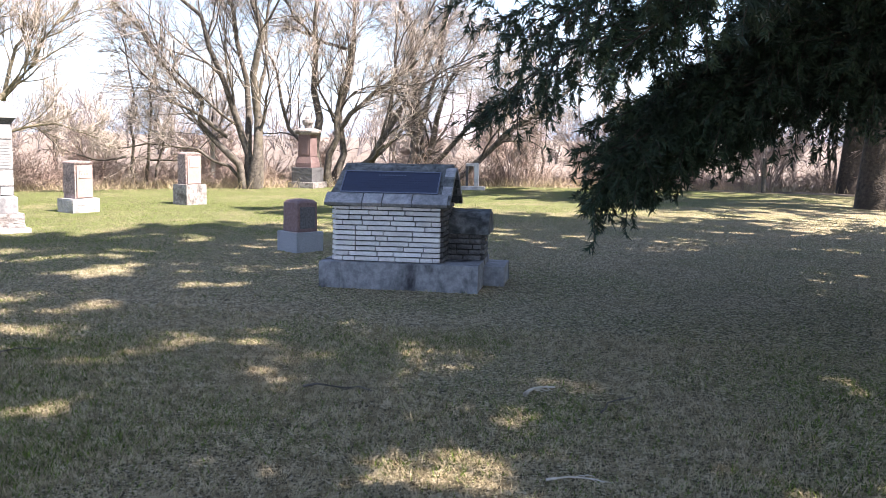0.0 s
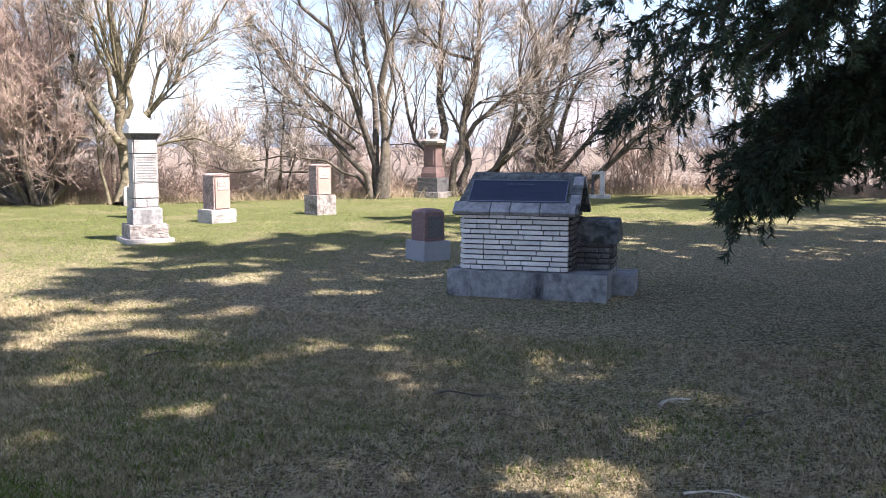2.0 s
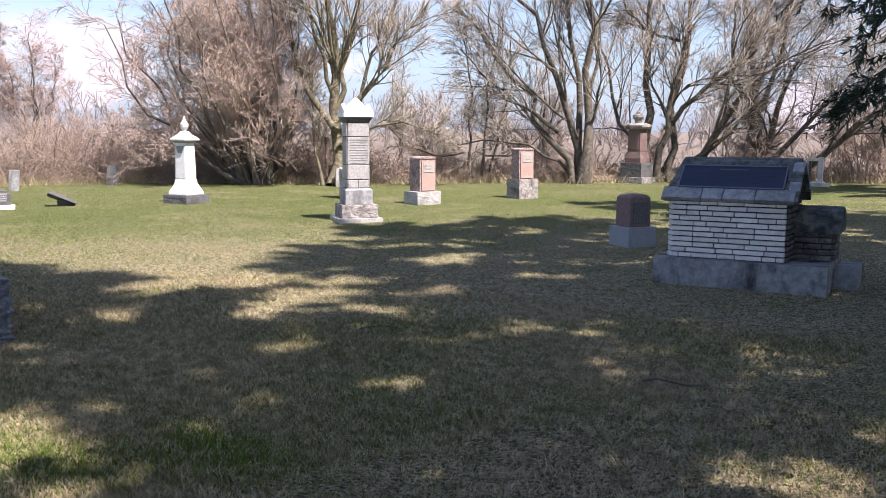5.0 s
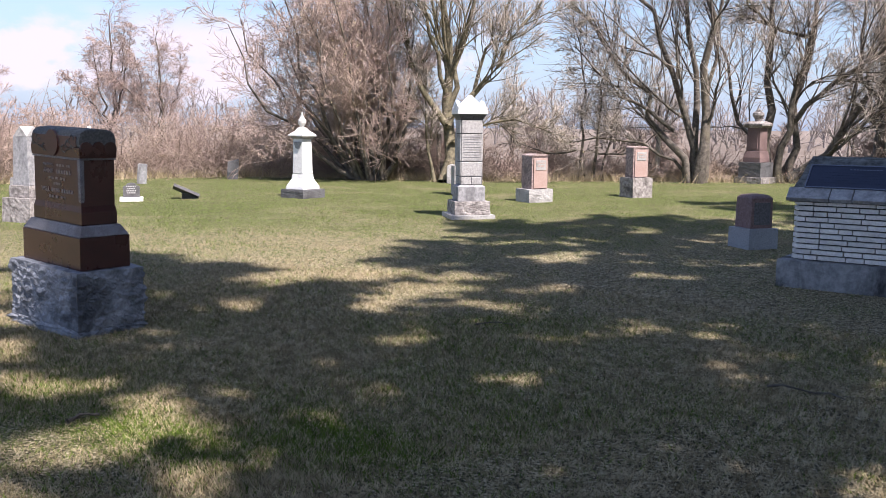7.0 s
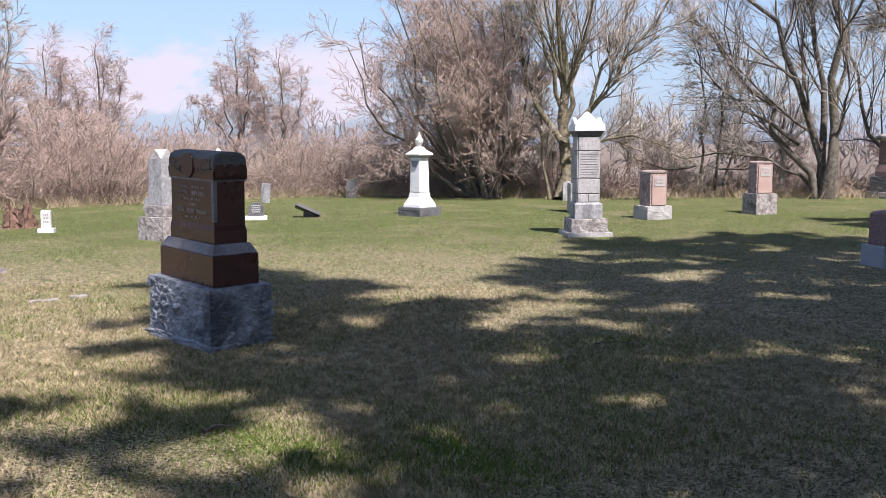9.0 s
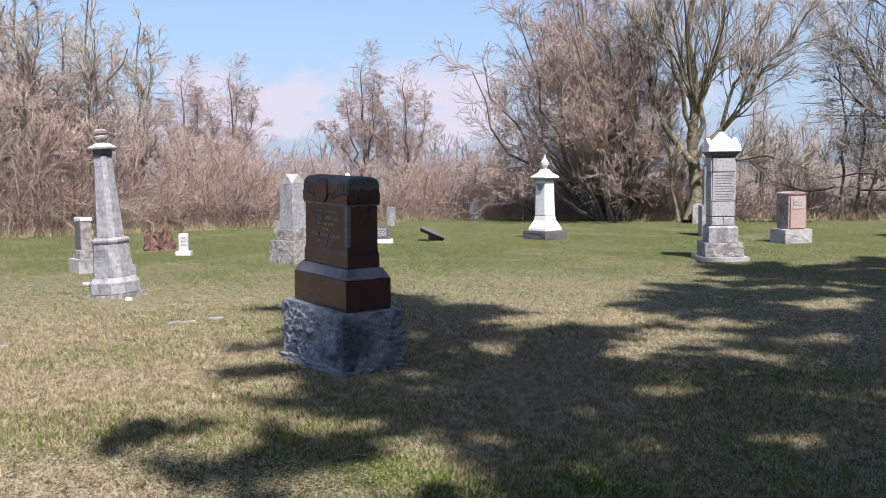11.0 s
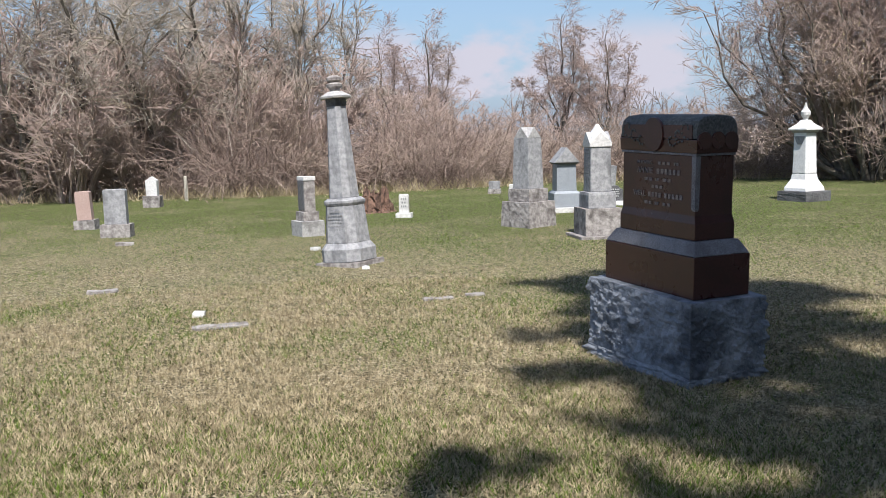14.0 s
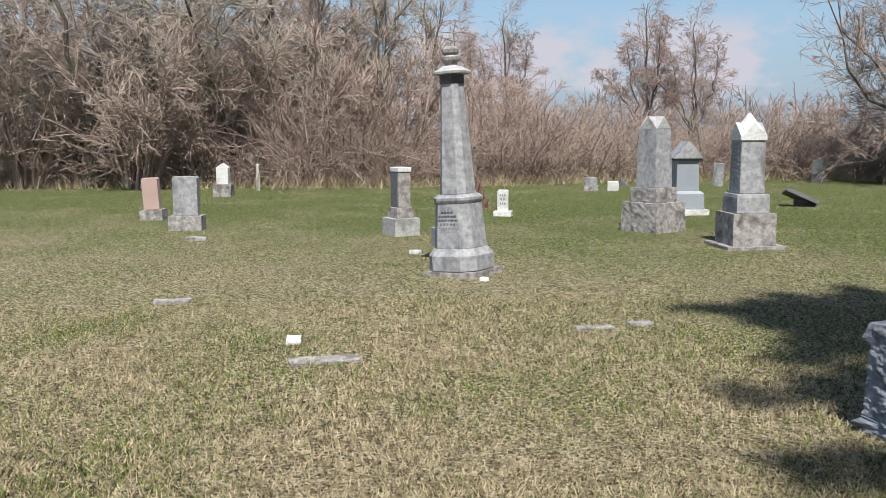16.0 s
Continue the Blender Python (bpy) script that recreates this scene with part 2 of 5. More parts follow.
def ground_material(name, blades):
    """Early-spring lawn: straw thatch with green growth in drifts; rough straw field past the mown edge."""
    m = bpy.data.materials.new(name)
    m.use_nodes = True
    nt = m.node_tree
    b = nt.nodes["Principled BSDF"]
    b.inputs["Roughness"].default_value = 0.95
    b.inputs["Specular IOR Level"].default_value = 0.15
    lk = nt.links.new
    tc = nt.nodes.new("ShaderNodeTexCoord")

    def noise_tex(scale, detail=5.0, lo=0.4, hi=0.6, rough=0.6):
        n = nd(nt, "ShaderNodeTexNoise", Scale=scale, Detail=detail, Roughness=rough)
        lk(tc.outputs["Object"], n.inputs["Vector"])
        r = nd(nt, "ShaderNodeMapRange")
        r.inputs["From Min"].default_value, r.inputs["From Max"].default_value = lo, hi
        lk(n.outputs["Fac"], r.inputs["Value"])
        return r.outputs["Result"]

    def mixed(fac, a, c):
        x = nt.nodes.new("ShaderNodeMix")
        x.data_type = "RGBA"
        for slot, v in (("Factor", fac), ("A", a), ("B", c)):
            if isinstance(v, tuple):
                x.inputs[slot].default_value = (*v, 1)
            elif isinstance(v, float):
                x.inputs[slot].default_value = v
            else:
                lk(v, x.inputs[slot])
        return x.outputs["Result"]

    def math2(op, a, c):
        x = nt.nodes.new("ShaderNodeMath")
        x.operation, x.use_clamp = op, True
        for i, v in enumerate((a, c)):
            if isinstance(v, float):
                x.inputs[i].default_value = v
            else:
                lk(v, x.inputs[i])
        return x.outputs["Value"]

    straw = mixed(noise_tex(9, 4), GROUND_STRAW[0], GROUND_STRAW[1])
    green = mixed(noise_tex(14, 4), GROUND_GREEN[0], GROUND_GREEN[1])
    drift = noise_tex(0.55, 5, 0.40, 0.66)
    fine = noise_tex(26, 5, 0.35, 0.68)
    # lush growth further towards the wood
    sep = nt.nodes.new("ShaderNodeSeparateXYZ")
    lk(tc.outputs["Object"], sep.inputs["Vector"])
    diag = nt.nodes.new("ShaderNodeVectorMath")
    diag.operation = "DOT_PRODUCT"
    diag.inputs[1].default_value = (-0.62, 0.78, 0)
    lk(tc.outputs["Object"], diag.inputs[0])
    lush = nd(nt, "ShaderNodeMapRange")
    lush.interpolation_type = "SMOOTHSTEP"
    lush.inputs["From Min"].default_value, lush.inputs["From Max"].default_value = 7.5, 18.0
    lk(diag.outputs["Value"], lush.inputs["Value"])
    fac = math2("ADD", math2("MULTIPLY", drift, 0.5), math2("MULTIPLY", lush.outputs["Result"], math2("ADD", math2("MULTIPLY", noise_tex(0.9, 5, 0.36, 0.6), 0.38), 0.56)))
    for cx, cy, rx, ry, turn in LUSH_SPOTS:
        mp = nt.nodes.new("ShaderNodeMapping")
        mp.vector_type = "TEXTURE"
        mp.inputs["Location"].default_value, mp.inputs["Scale"].default_value = (cx, cy, 0), (rx, ry, 1)
        mp.inputs["Rotation"].default_value = (0, 0, radians(turn))
        lk(tc.outputs["Object"], mp.inputs["Vector"])
        ls = nt.nodes.new("ShaderNodeVectorMath")
        ls.operation = "LENGTH"
        lk(mp.outputs["Vector"], ls.inputs[0])
        rs = nd(nt, "ShaderNodeMapRange")
        rs.inputs["From Min"].default_value, rs.inputs["From Max"].default_value = 1.0, 0.15
        lk(ls.outputs["Value"], rs.inputs["Value"])
        fac = math2("ADD", fac, math2("MULTIPLY", rs.outputs["Result"], math2("MULTIPLY", math2("ADD", fine, 0.35), 0.7)))
    if blades:
        gi = nt.nodes.new("ShaderNodeNewGeometry")
        rnd = gi.outputs["Random Per Island"]
        fac2 = math2("GREATER_THAN", fac, rnd)
        col = mixed(fac2, straw, green)
        pick = nd(nt, "ShaderNodeMapRange")
        pick.inputs["To Min"].default_value, pick.inputs["To Max"].default_value = 0.3, 2.05
        wn = nt.nodes.new("ShaderNodeTexWhiteNoise")
        wn.noise_dimensions = "1D"
        lk(rnd, wn.inputs["W"])
        lk(wn.outputs["Value"], pick.inputs["Value"])
        hs = nt.nodes.new("ShaderNodeHueSaturation")
        clump = math2("ADD", math2("MULTIPLY", noise_tex(15, 4, 0.38, 0.62), 1.3), 0.84)
        lk(math2("MULTIPLY", pick.outputs["Result"], clump), hs.inputs["Value"])
        lk(col, hs.inputs["Color"])
        col = hs.outputs["Color"]
    else:
        col = mixed(math2("MULTIPLY", fac, math2("ADD", fine, 0.45)), straw, green)
        col = mixed(0.24, col, (0.03, 0.028, 0.015))
        # dark flecks: soil, and the shade between blades put into the colour
        soil_shade = math2("MULTIPLY", noise_tex(34, 4, 0.47, 0.54, 0.72), 0.85)
        col = mixed(soil_shade, col, (0.022, 0.02, 0.011))
        dry = math2("SUBTRACT", 0.8, math2("MULTIPLY", lush.outputs["Result"], 0.62))
        pale = math2("MULTIPLY", noise_tex(45, 4, 0.53, 0.58, 0.72), dry)
        col = mixed(pale, col, (0.60, 0.52, 0.36))
        edge = nd(nt, "ShaderNodeMapRange")
        edge.inputs["From Min"].default_value, edge.inputs["From Max"].default_value = 0.985, 1.02
        el = nt.nodes.new("ShaderNodeVectorMath")
        el.operation = "MULTIPLY"
        el.inputs[1].default_value = (1 / 31.0, 1 / 31.0, 0)
        lk(tc.outputs["Object"], el.inputs[0])
        ln = nt.nodes.new("ShaderNodeVectorMath")
        ln.operation = "LENGTH"
        lk(el.outputs["Vector"], ln.inputs[0])
        lk(ln.outputs["Value"], edge.inputs["Value"])
        col = mixed(edge.outputs["Result"], col, mixed(noise_tex(0.8, 6), (0.13, 0.105, 0.088), (0.215, 0.178, 0.148)))
        nb = nd(nt, "ShaderNodeTexNoise", Scale=45.0, Detail=8.0, Roughness=0.7)
        lk(tc.outputs["Object"], nb.inputs["Vector"])
        bp = nd(nt, "ShaderNodeBump", Strength=0.9, Distance=0.04)
        lk(nb.outputs["Fac"], bp.inputs["Height"])
        lk(bp.outputs["Normal"], b.inputs["Normal"])
    lk(col, b.inputs["Base Color"])
    return m


GROUND_STRAW = ((0.27, 0.22, 0.13), (0.50, 0.415, 0.265))
GROUND_GREEN = ((0.062, 0.108, 0.013), (0.15, 0.22, 0.034))
LUSH_SPOTS = ((-2.7, 3.7, 1.3, 0.42, -28), (-10.5, 2.3, 1.0, 0.45, 120), (-3.3, 3.25, 0.9, 0.4, 0))
LAWN = ground_material("spring_lawn", False)
BLADES = ground_material("grass_blades", True)


# ---- mesh helpers ----
def part(name, bm, mat, parent=None, label="", smooth=False):
    me = bpy.data.meshes.new(name)
    bmesh.ops.recalc_face_normals(bm, faces=bm.faces)
    bm.to_mesh(me)
    bm.free()
    me.materials.append(mat)
    if smooth:
        me.polygons.foreach_set("use_smooth", [True] * len(me.polygons))
    ob = new(name, me)
    ob.parent = parent
    if label:
        ob["label"] = label
    return ob


def thing(name, m, label, category, group=""):
    ob = new(name)
    ob.empty_display_size = 0.2
    ob.matrix_world = m
    return tagged(ob, label, category, group)


def mesh_from(name, verts, faces, mat, parent=None, smooth=False):
    """faces: an array of triangles or of quads."""
    me = bpy.data.meshes.new(name)
    verts, faces = np.asarray(verts, np.float32), np.asarray(faces, np.int32)
    nf, k = faces.shape
    me.vertices.add(len(verts))
    me.vertices.foreach_set("co", verts.ravel())
    me.loops.add(nf * k)
    me.loops.foreach_set("vertex_index", faces.ravel())
    me.polygons.add(nf)
    me.polygons.foreach_set("loop_start", np.arange(nf, dtype=np.int32) * k)
    if smooth:
        me.polygons.foreach_set("use_smooth", np.ones(nf, bool))
    me.update(calc_edges=True)
    me.materials.append(mat)
    ob = new(name, me)
    ob.parent = parent
    return ob


def soften(bm, width, segments=2):
    if width:
        bmesh.ops.bevel(bm, geom=bm.edges[:], offset=width, segments=segments, affect="EDGES", profile=0.6, clamp_overlap=True)
    return bm


def loft(sections, width=0.0, bm=None, sides=4, turn=0.0):
    """Stacked outlines (z, sx, sy): boxes, tapers and mouldings; sides 4 gives a rectangle, 8 chamfered corners, more a round."""
    bm = bm or bmesh.new()
    rings = []
    for z, sx, sy in sections:
        ring = []
        if sides == 4:
            pts = [(-0.5, -0.5), (0.5, -0.5), (0.5, 0.5), (-0.5, 0.5)]
        elif sides == 8:
            c = 0.29
            pts = [(-c, -0.5), (c, -0.5), (0.5, -c), (0.5, c), (c, 0.5), (-c, 0.5), (-0.5, c), (-0.5, -c)]
        else:
            pts = [(0.5 * math.cos(2 * math.pi * i / sides), 0.5 * math.sin(2 * math.pi * i / sides)) for i in range(sides)]
        for x, y in pts:
            ring.append(bm.verts.new((x * sx, y * sy, z)))
        rings.append(ring)
    n = len(rings[0])
    for a, b in zip(rings, rings[1:]):
        for i in range(n):
            bm.faces.new((a[i], a[(i + 1) % n], b[(i + 1) % n], b[i]))
    bm.faces.new(rings[0][::-1])
    bm.faces.new(rings[-1])
    if turn:
        bmesh.ops.rotate(bm, verts=bm.verts[:], cent=(0, 0, 0), matrix=Matrix.Rotation(turn, 3, "Z"))
    return soften(bm, width)


def block(sx, sy, z0, z1, width=0.008, x=0.0, y=0.0):
    bm = loft([(z0, sx, sy), (z1, sx, sy)], width)
    bmesh.ops.translate(bm, verts=bm.verts[:], vec=(x, y, 0))
    return bm


def rock_block(sx, sy, z0, z1, rough=0.03, cuts=10, seed=0, x=0.0, y=0.0, top=0.004, taper=0.0, bold=False):
    """A quarry-faced block: hewn sides, fairly level top, drafted corners."""
    bm = bmesh.new()
    bmesh.ops.create_cube(bm, size=1)
    bmesh.ops.subdivide_edges(bm, edges=bm.edges[:], cuts=cuts, use_grid_fill=True)
    h = z1 - z0
    for v in bm.verts:
        px, py, pz = v.co
        inner = 1 - max(abs(px) * 2, 0) ** 10
        inner_y = 1 - max(abs(py) * 2, 0) ** 10
        k = 1 + taper * (0.5 - pz)
        co = Vector((px * sx * k, py * sy * k, z0 + (pz + 0.5) * h))
        q = co * 7 + Vector((seed * 3.1, seed * 1.7, 0))
        d = (noise.fractal(q * 1.3, 0.6, 2.2, 5) * 0.6 + (0.5 - abs(noise.noise(q * 1.1))) * 0.9 - 0.25) * rough
        if bold:      # broad split facets that swell out below a drafted upper edge
            c, _ = noise.voronoi(co * 9 + Vector((seed, 0, 0)))
            d = (noise.fractal(q * 0.8, 0.7, 2.1, 5) * 0.45 + (0.32 - c[0]) * 0.8 + noise.noise(q * 3.3) * 0.45 + noise.noise(q * 8) * 0.2 + 0.25) * rough
        e = (1 - (abs(pz) * 2) ** 8) * 0.75 + 0.25
        if abs(px) > 0.499:
            co.x += math.copysign(d * e, px)
        if abs(py) > 0.499:
            co.y += math.copysign(d * e, py)
        if pz > 0.499:
            co.z += noise.noise(q) * top
        co.x += x
        co.y += y
        v.co = co
    return bm


def gable(sx, sy, z0, z1, axis="x", width=0.006, over=0.0, bm=None):
    """A prism with its ridge along one axis."""
    bm = bm or bmesh.new()
    a, b = sx / 2 + over, sy / 2 + over
    v = [bm.verts.new(p) for p in ((-a, -b, z0), (a, -b, z0), (a, b, z0), (-a, b, z0))]
    if axis == "x":
        r = [bm.verts.new((-a, 0, z1)), bm.verts.new((a, 0, z1))]
        fs = [(v[0], v[1], r[1], r[0]), (v[2], v[3], r[0], r[1]), (v[1], v[2], r[1]), (v[3], v[0], r[0]), v[::-1]]
    else:
        r = [bm.verts.new((0, -b, z1)), bm.verts.new((0, b, z1))]
        fs = [(v[1], v[2], r[1], r[0]), (v[3], v[0], r[0], r[1]), (v[0], v[1], r[0]), (v[2], v[3], r[1]), v[::-1]]
    for f in fs:
        bm.faces.new(f)
    return soften(bm, width)


def outline_slab(pts, depth, width=0.006):
    """A slab cut to an outline in x, z, of a thickness in y."""
    bm = bmesh.new()
    f = bm.faces.new([bm.verts.new((x, -depth / 2, z)) for x, z in pts])
    r = bmesh.ops.extrude_face_region(bm, geom=[f])
    bmesh.ops.translate(bm, verts=[v for v in r["geom"] if isinstance(v, bmesh.types.BMVert)], vec=(0, depth, 0))
    return soften(bm, width)


def bars(parent, rows, y, mat, name="inscription_line", height=0.022, face=-1):
    """Lines of worn lettering that cannot be read: rows of (x, z, length), laid on a face at y."""
    for x, z, length in rows:
        bm = bmesh.new()
        n = max(2, int(length / 0.032))
        for i in range(n):
            w = length / n
            bmesh.ops.create_cube(bm, size=1, matrix=Matrix.Translation((x - length / 2 + (i + 0.5) * w, y, z)) @ Matrix.Diagonal((w * 0.62, 0.005, height, 1)))
        part(name, bm, mat, parent)


def words(parent, body, x, y, z, size, mat, name="inscription_word"):
    cu = bpy.data.curves.new(name, "FONT")
    cu.body, cu.size, cu.extrude, cu.align_x, cu.align_y = body, size, 0.002, "CENTER", "CENTER"
    ob = new(name, cu)
    me = bpy.data.meshes.new_from_object(ob)
    bpy.data.objects.remove(ob)
    bpy.data.curves.remove(cu)
    me.materials.append(mat)
    ob = new(name, me)
    ob.parent = parent
    ob.matrix_basis = pose(x, y, z, 90, 0, 0)
    return ob


# ---- ground ----
def make_ground():
    xs = np.concatenate([[-2500, -900, -350, -150, -80], np.linspace(-45, 25, 141), [60, 150, 350, 900, 2500]])
    ys = np.concatenate([[-2500, -900, -350, -100, -40], np.linspace(-12, 45, 115), [80, 150, 350, 900, 2500]])
    gx, gy = np.meshgrid(xs, ys)
    gz = np.zeros_like(gx)
    for j in range(gx.shape[0]):
        for i in range(gx.shape[1]):
            if abs(gx[j, i]) < 50 and abs(gy[j, i]) < 50:
                gz[j, i] = 0.012 * noise.noise(Vector((gx[j, i] * 0.9, gy[j, i] * 0.9, 0))) + 0.008 * noise.noise(Vector((gx[j, i] * 2.1, gy[j, i] * 2.1, 5))) - 0.008
    n, k = len(xs), len(ys)
    idx = np.arange(n * k).reshape(k, n)
    faces = np.stack([idx[:-1, :-1], idx[:-1, 1:], idx[1:, 1:], idx[1:, :-1]], -1).reshape(-1, 4)
    ob = mesh_from("ground", np.stack([gx, gy, gz], -1).reshape(-1, 3), faces, LAWN, None, True)
    tagged(ob, "patchy early-spring lawn, straw-coloured with green growth", "ground", "", "structure")


make_ground()


def blades_at(rng, x, y, tall, wide, lean):
    """One bent-over blade, a single triangle, at each place."""
    n = len(x)
    a = rng.uniform(0, 2 * math.pi, n)
    h = rng.uniform(tall[0], tall[1], n)
    w = rng.uniform(wide[0], wide[1], n)
    l = rng.uniform(0.2, 1.0, n) * lean * h
    b = rng.uniform(0, 2 * math.pi, n)
    base = np.stack([x, y, np.full(n, -0.012)], -1)
    side = np.stack([np.cos(a) * w, np.sin(a) * w, np.zeros(n)], -1)
    tip = base + np.stack([np.cos(b) * l, np.sin(b) * l, h + 0.012], -1)
    v = np.stack([base - side, base + side, tip], 1).reshape(-1, 3)
    return v, np.arange(3 * n).reshape(-1, 3)


def make_grass():
    rng = np.random.default_rng(11)
    px, py = [], []
    for cx, cy, n in ((0.0, 0.0, 140000), (-1.5, 0.3, 70000), (-4.0, 1.0, 130000)):
        r = np.exp(rng.uniform(math.log(2.0), math.log(22.0), n))
        a = np.radians(rng.uniform(52, 184, n))
        px.append(cx + r * np.cos(a))
        py.append(cy + r * np.sin(a))
    for cx, cy, n in ((0.0, 0.0, 190000), (-4.0, 1.0, 150000)):
        r = rng.uniform(2.2, 7.5, n)
        a = np.radians(rng.uniform(52, 184, n))
        px.append(cx + r * np.cos(a))
        py.append(cy + r * np.sin(a))
    x, y = np.concatenate(px), np.concatenate(py)
    x += rng.normal(0, 0.02, len(x))
    v, f = blades_at(rng, x, y, (0.010, 0.030), (0.0018, 0.0042), 2.2)
    tagged(mesh_from("grass", v, f, BLADES), "short mown grass, straw and green blades mixed", "grass", "", "stuff")


make_grass()


# ---- trees ----
def unit(v):
    return v / np.maximum(np.linalg.norm(v, axis=-1, keepdims=True), 1e-9)


def sprout(rng, P, R, k, span, ratio, angle, lift, wob, n, thin, bend=0.0, tip=0.25):
    """k shoots from each of the limbs P (m, points, 3) with radii R; lift turns them up or down, bend per step."""
    m, q = P.shape[:2]
    u = rng.uniform(span[0], span[1], (m, k))
    f = u * (q - 1)
    i = np.minimum(f.astype(int), q - 2)
    w = (f - i)[..., None]
    rows = np.arange(m)[:, None]
    start = P[rows, i] * (1 - w) + P[rows, i + 1] * w
    tang = unit(P[rows, i + 1] - P[rows, i])
    r0 = (R[rows, i] * (1 - w[..., 0]) + R[rows, i + 1] * w[..., 0]) * thin
    plen = np.linalg.norm(np.diff(P, axis=1), axis=-1).sum(1)[:, None]
    rv = rng.normal(size=(m, k, 3))
    perp = unit(rv - (rv * tang).sum(-1, keepdims=True) * tang)
    an = np.radians(angle) * rng.uniform(0.6, 1.3, (m, k, 1))
    d = np.cos(an) * tang + np.sin(an) * perp
    d[..., 2] += lift
    d = unit(d).reshape(-1, 3)
    length = (plen * ratio * (1 - 0.5 * u) * rng.uniform(0.6, 1.25, (m, k))).reshape(-1)
    step = length / (n - 1)
    pts = [start.reshape(-1, 3)]
    for s in range(n - 1):
        pts.append(pts[-1] + d * step[:, None])
        d = d + rng.normal(0, wob, d.shape)
        d[:, 2] += bend
        d = unit(d)
    rad = r0.reshape(-1)[:, None] * np.linspace(1, tip, n)[None]
    return np.stack(pts, 1), rad


def tubes(P, R, sides):
    """Tapered tubes round the polylines P (m, n, 3)."""
    m, n = P.shape[:2]
    t = unit(np.gradient(P, axis=1))
    ref = np.where(np.abs(t[..., 2:3]) > 0.85, np.array([1.0, 0, 0]), np.array([0, 0, 1.0]))
    a = unit(np.cross(t, ref))
    b = np.cross(t, a)
    ang = np.arange(sides) * 2 * math.pi / sides
    ring = a[:, :, None] * np.cos(ang)[None, None, :, None] + b[:, :, None] * np.sin(ang)[None, None, :, None]
    V = (P[:, :, None] + ring * R[:, :, None, None]).reshape(-1, 3)
    idx = np.arange(m * n * sides).reshape(m, n, sides)
    nx = np.roll(idx, -1, axis=2)
    F = np.stack([idx[:, :-1], nx[:, :-1], nx[:, 1:], idx[:, 1:]], -1).reshape(-1, 4)
    return V, F


def joined(pieces):
    V, F, off = [], [], 0
    for v, f in pieces:
        V.append(v)
        F.append(f + off)
        off += len(v)
    return np.concatenate(V), np.concatenate(F)


def cones(P, R):
    """The finest twigs: slim three-sided spikes along the first and last points of P."""
    a, b = P[:, 0], P[:, -1]
    t = unit(b - a)
    ref = np.where(np.abs(t[:, 2:3]) > 0.85, np.array([1.0, 0, 0]), np.array([0, 0, 1.0]))
    x = unit(np.cross(t, ref))
    y = np.cross(t, x)
    ang = np.arange(3) * 2 * math.pi / 3
    ring = a[:, None] + (x[:, None] * np.cos(ang)[None, :, None] + y[:, None] * np.sin(ang)[None, :, None]) * R[:, :1, None]
    V = np.concatenate([ring, b[:, None]], 1).reshape(-1, 3)
    k = np.arange(len(P))[:, None, None] * 4
    return V, (np.array([(0, 1, 3), (1, 2, 3), (2, 0, 3)])[None] + k).reshape(-1, 3)


def stem(rng, base, top, bow, n, r0, r1, wob=0.06):
    """One limb from base to top that bows sideways and outwards."""
    base, top = np.array(base, float), np.array(top, float)
    u = np.linspace(0, 1, n)[:, None]
    p = base * (1 - u) + top * u + np.array(bow, float) * (4 * u * (1 - u))
    p[1:-1] += rng.normal(0, wob, (n - 2, 3)) * np.linalg.norm(top - base) * 0.25
    r = r0 + (r1 - r0) * np.linspace(0, 1, n) ** 0.8
    if base[2] < 0.05:
        r[0] *= 1.35
    return p, r


def bare_tree(name, seed, m, stems, label, levels, bark=None, twig=None, buds=0.0, category="tree", group="", finest=None, wob=0.06, limb=None):
    """A leafless tree: hand-laid stems, then levels of shoots (count, span, ratio, angle, lift, wobble, points, thinning, bend, tip)."""
    rng = np.random.default_rng(seed)
    tree = thing(name, m, label, category, group)
    S = [stem(rng, *s, wob) for s in stems]
    P, R = np.stack([s[0] for s in S]), np.stack([s[1] for s in S])
    for j in range(len(P)):
        V, F = tubes(P[j:j + 1], R[j:j + 1], 8)
        mesh_from("trunk", V, F, bark or BARK, tree, True)
    limbs, twigs, fine = [], [], None
    for j, lv in enumerate(levels):
        P, R = sprout(rng, P, R, *lv)
        R = np.maximum(R, finest or FINEST)
        if j == len(levels) - 1:
            fine = cones(P, R * 1.15)
        elif j < 2:
            limbs.append(tubes(P, R, 5 if j == 0 else 4))
        else:
            twigs.append(tubes(P, R, 3))
    V, F = joined(limbs)
    mesh_from("branchwork", V, F, limb or bark or BARK, tree, True)["kind"] = "stuff"
    if twigs:
        V, F = joined(twigs)
        mesh_from("crown", V, F, twig or TWIG, tree)["kind"] = "stuff"
    mesh_from("brushwood", *fine, twig or TWIG, tree)["kind"] = "stuff"
    if buds:
        n = int(len(P) * buds)
        pick = rng.choice(len(P), n)
        at = P[pick, rng.integers(1, P.shape[1], n)]
        ax = unit(rng.normal(size=(n, 3)))
        bx = unit(np.cross(ax, rng.normal(size=(n, 3))))
        s = rng.uniform(0.014, 0.034, (n, 1))
        V = np.stack([at - ax * s, at + bx * s * 0.45, at + ax * s, at - bx * s * 0.45], 1).reshape(-1, 3)
        ob = mesh_from("budding", V, np.arange(4 * n).reshape(-1, 4), BUD, tree)
        ob["kind"] = "stuff"
    return tree


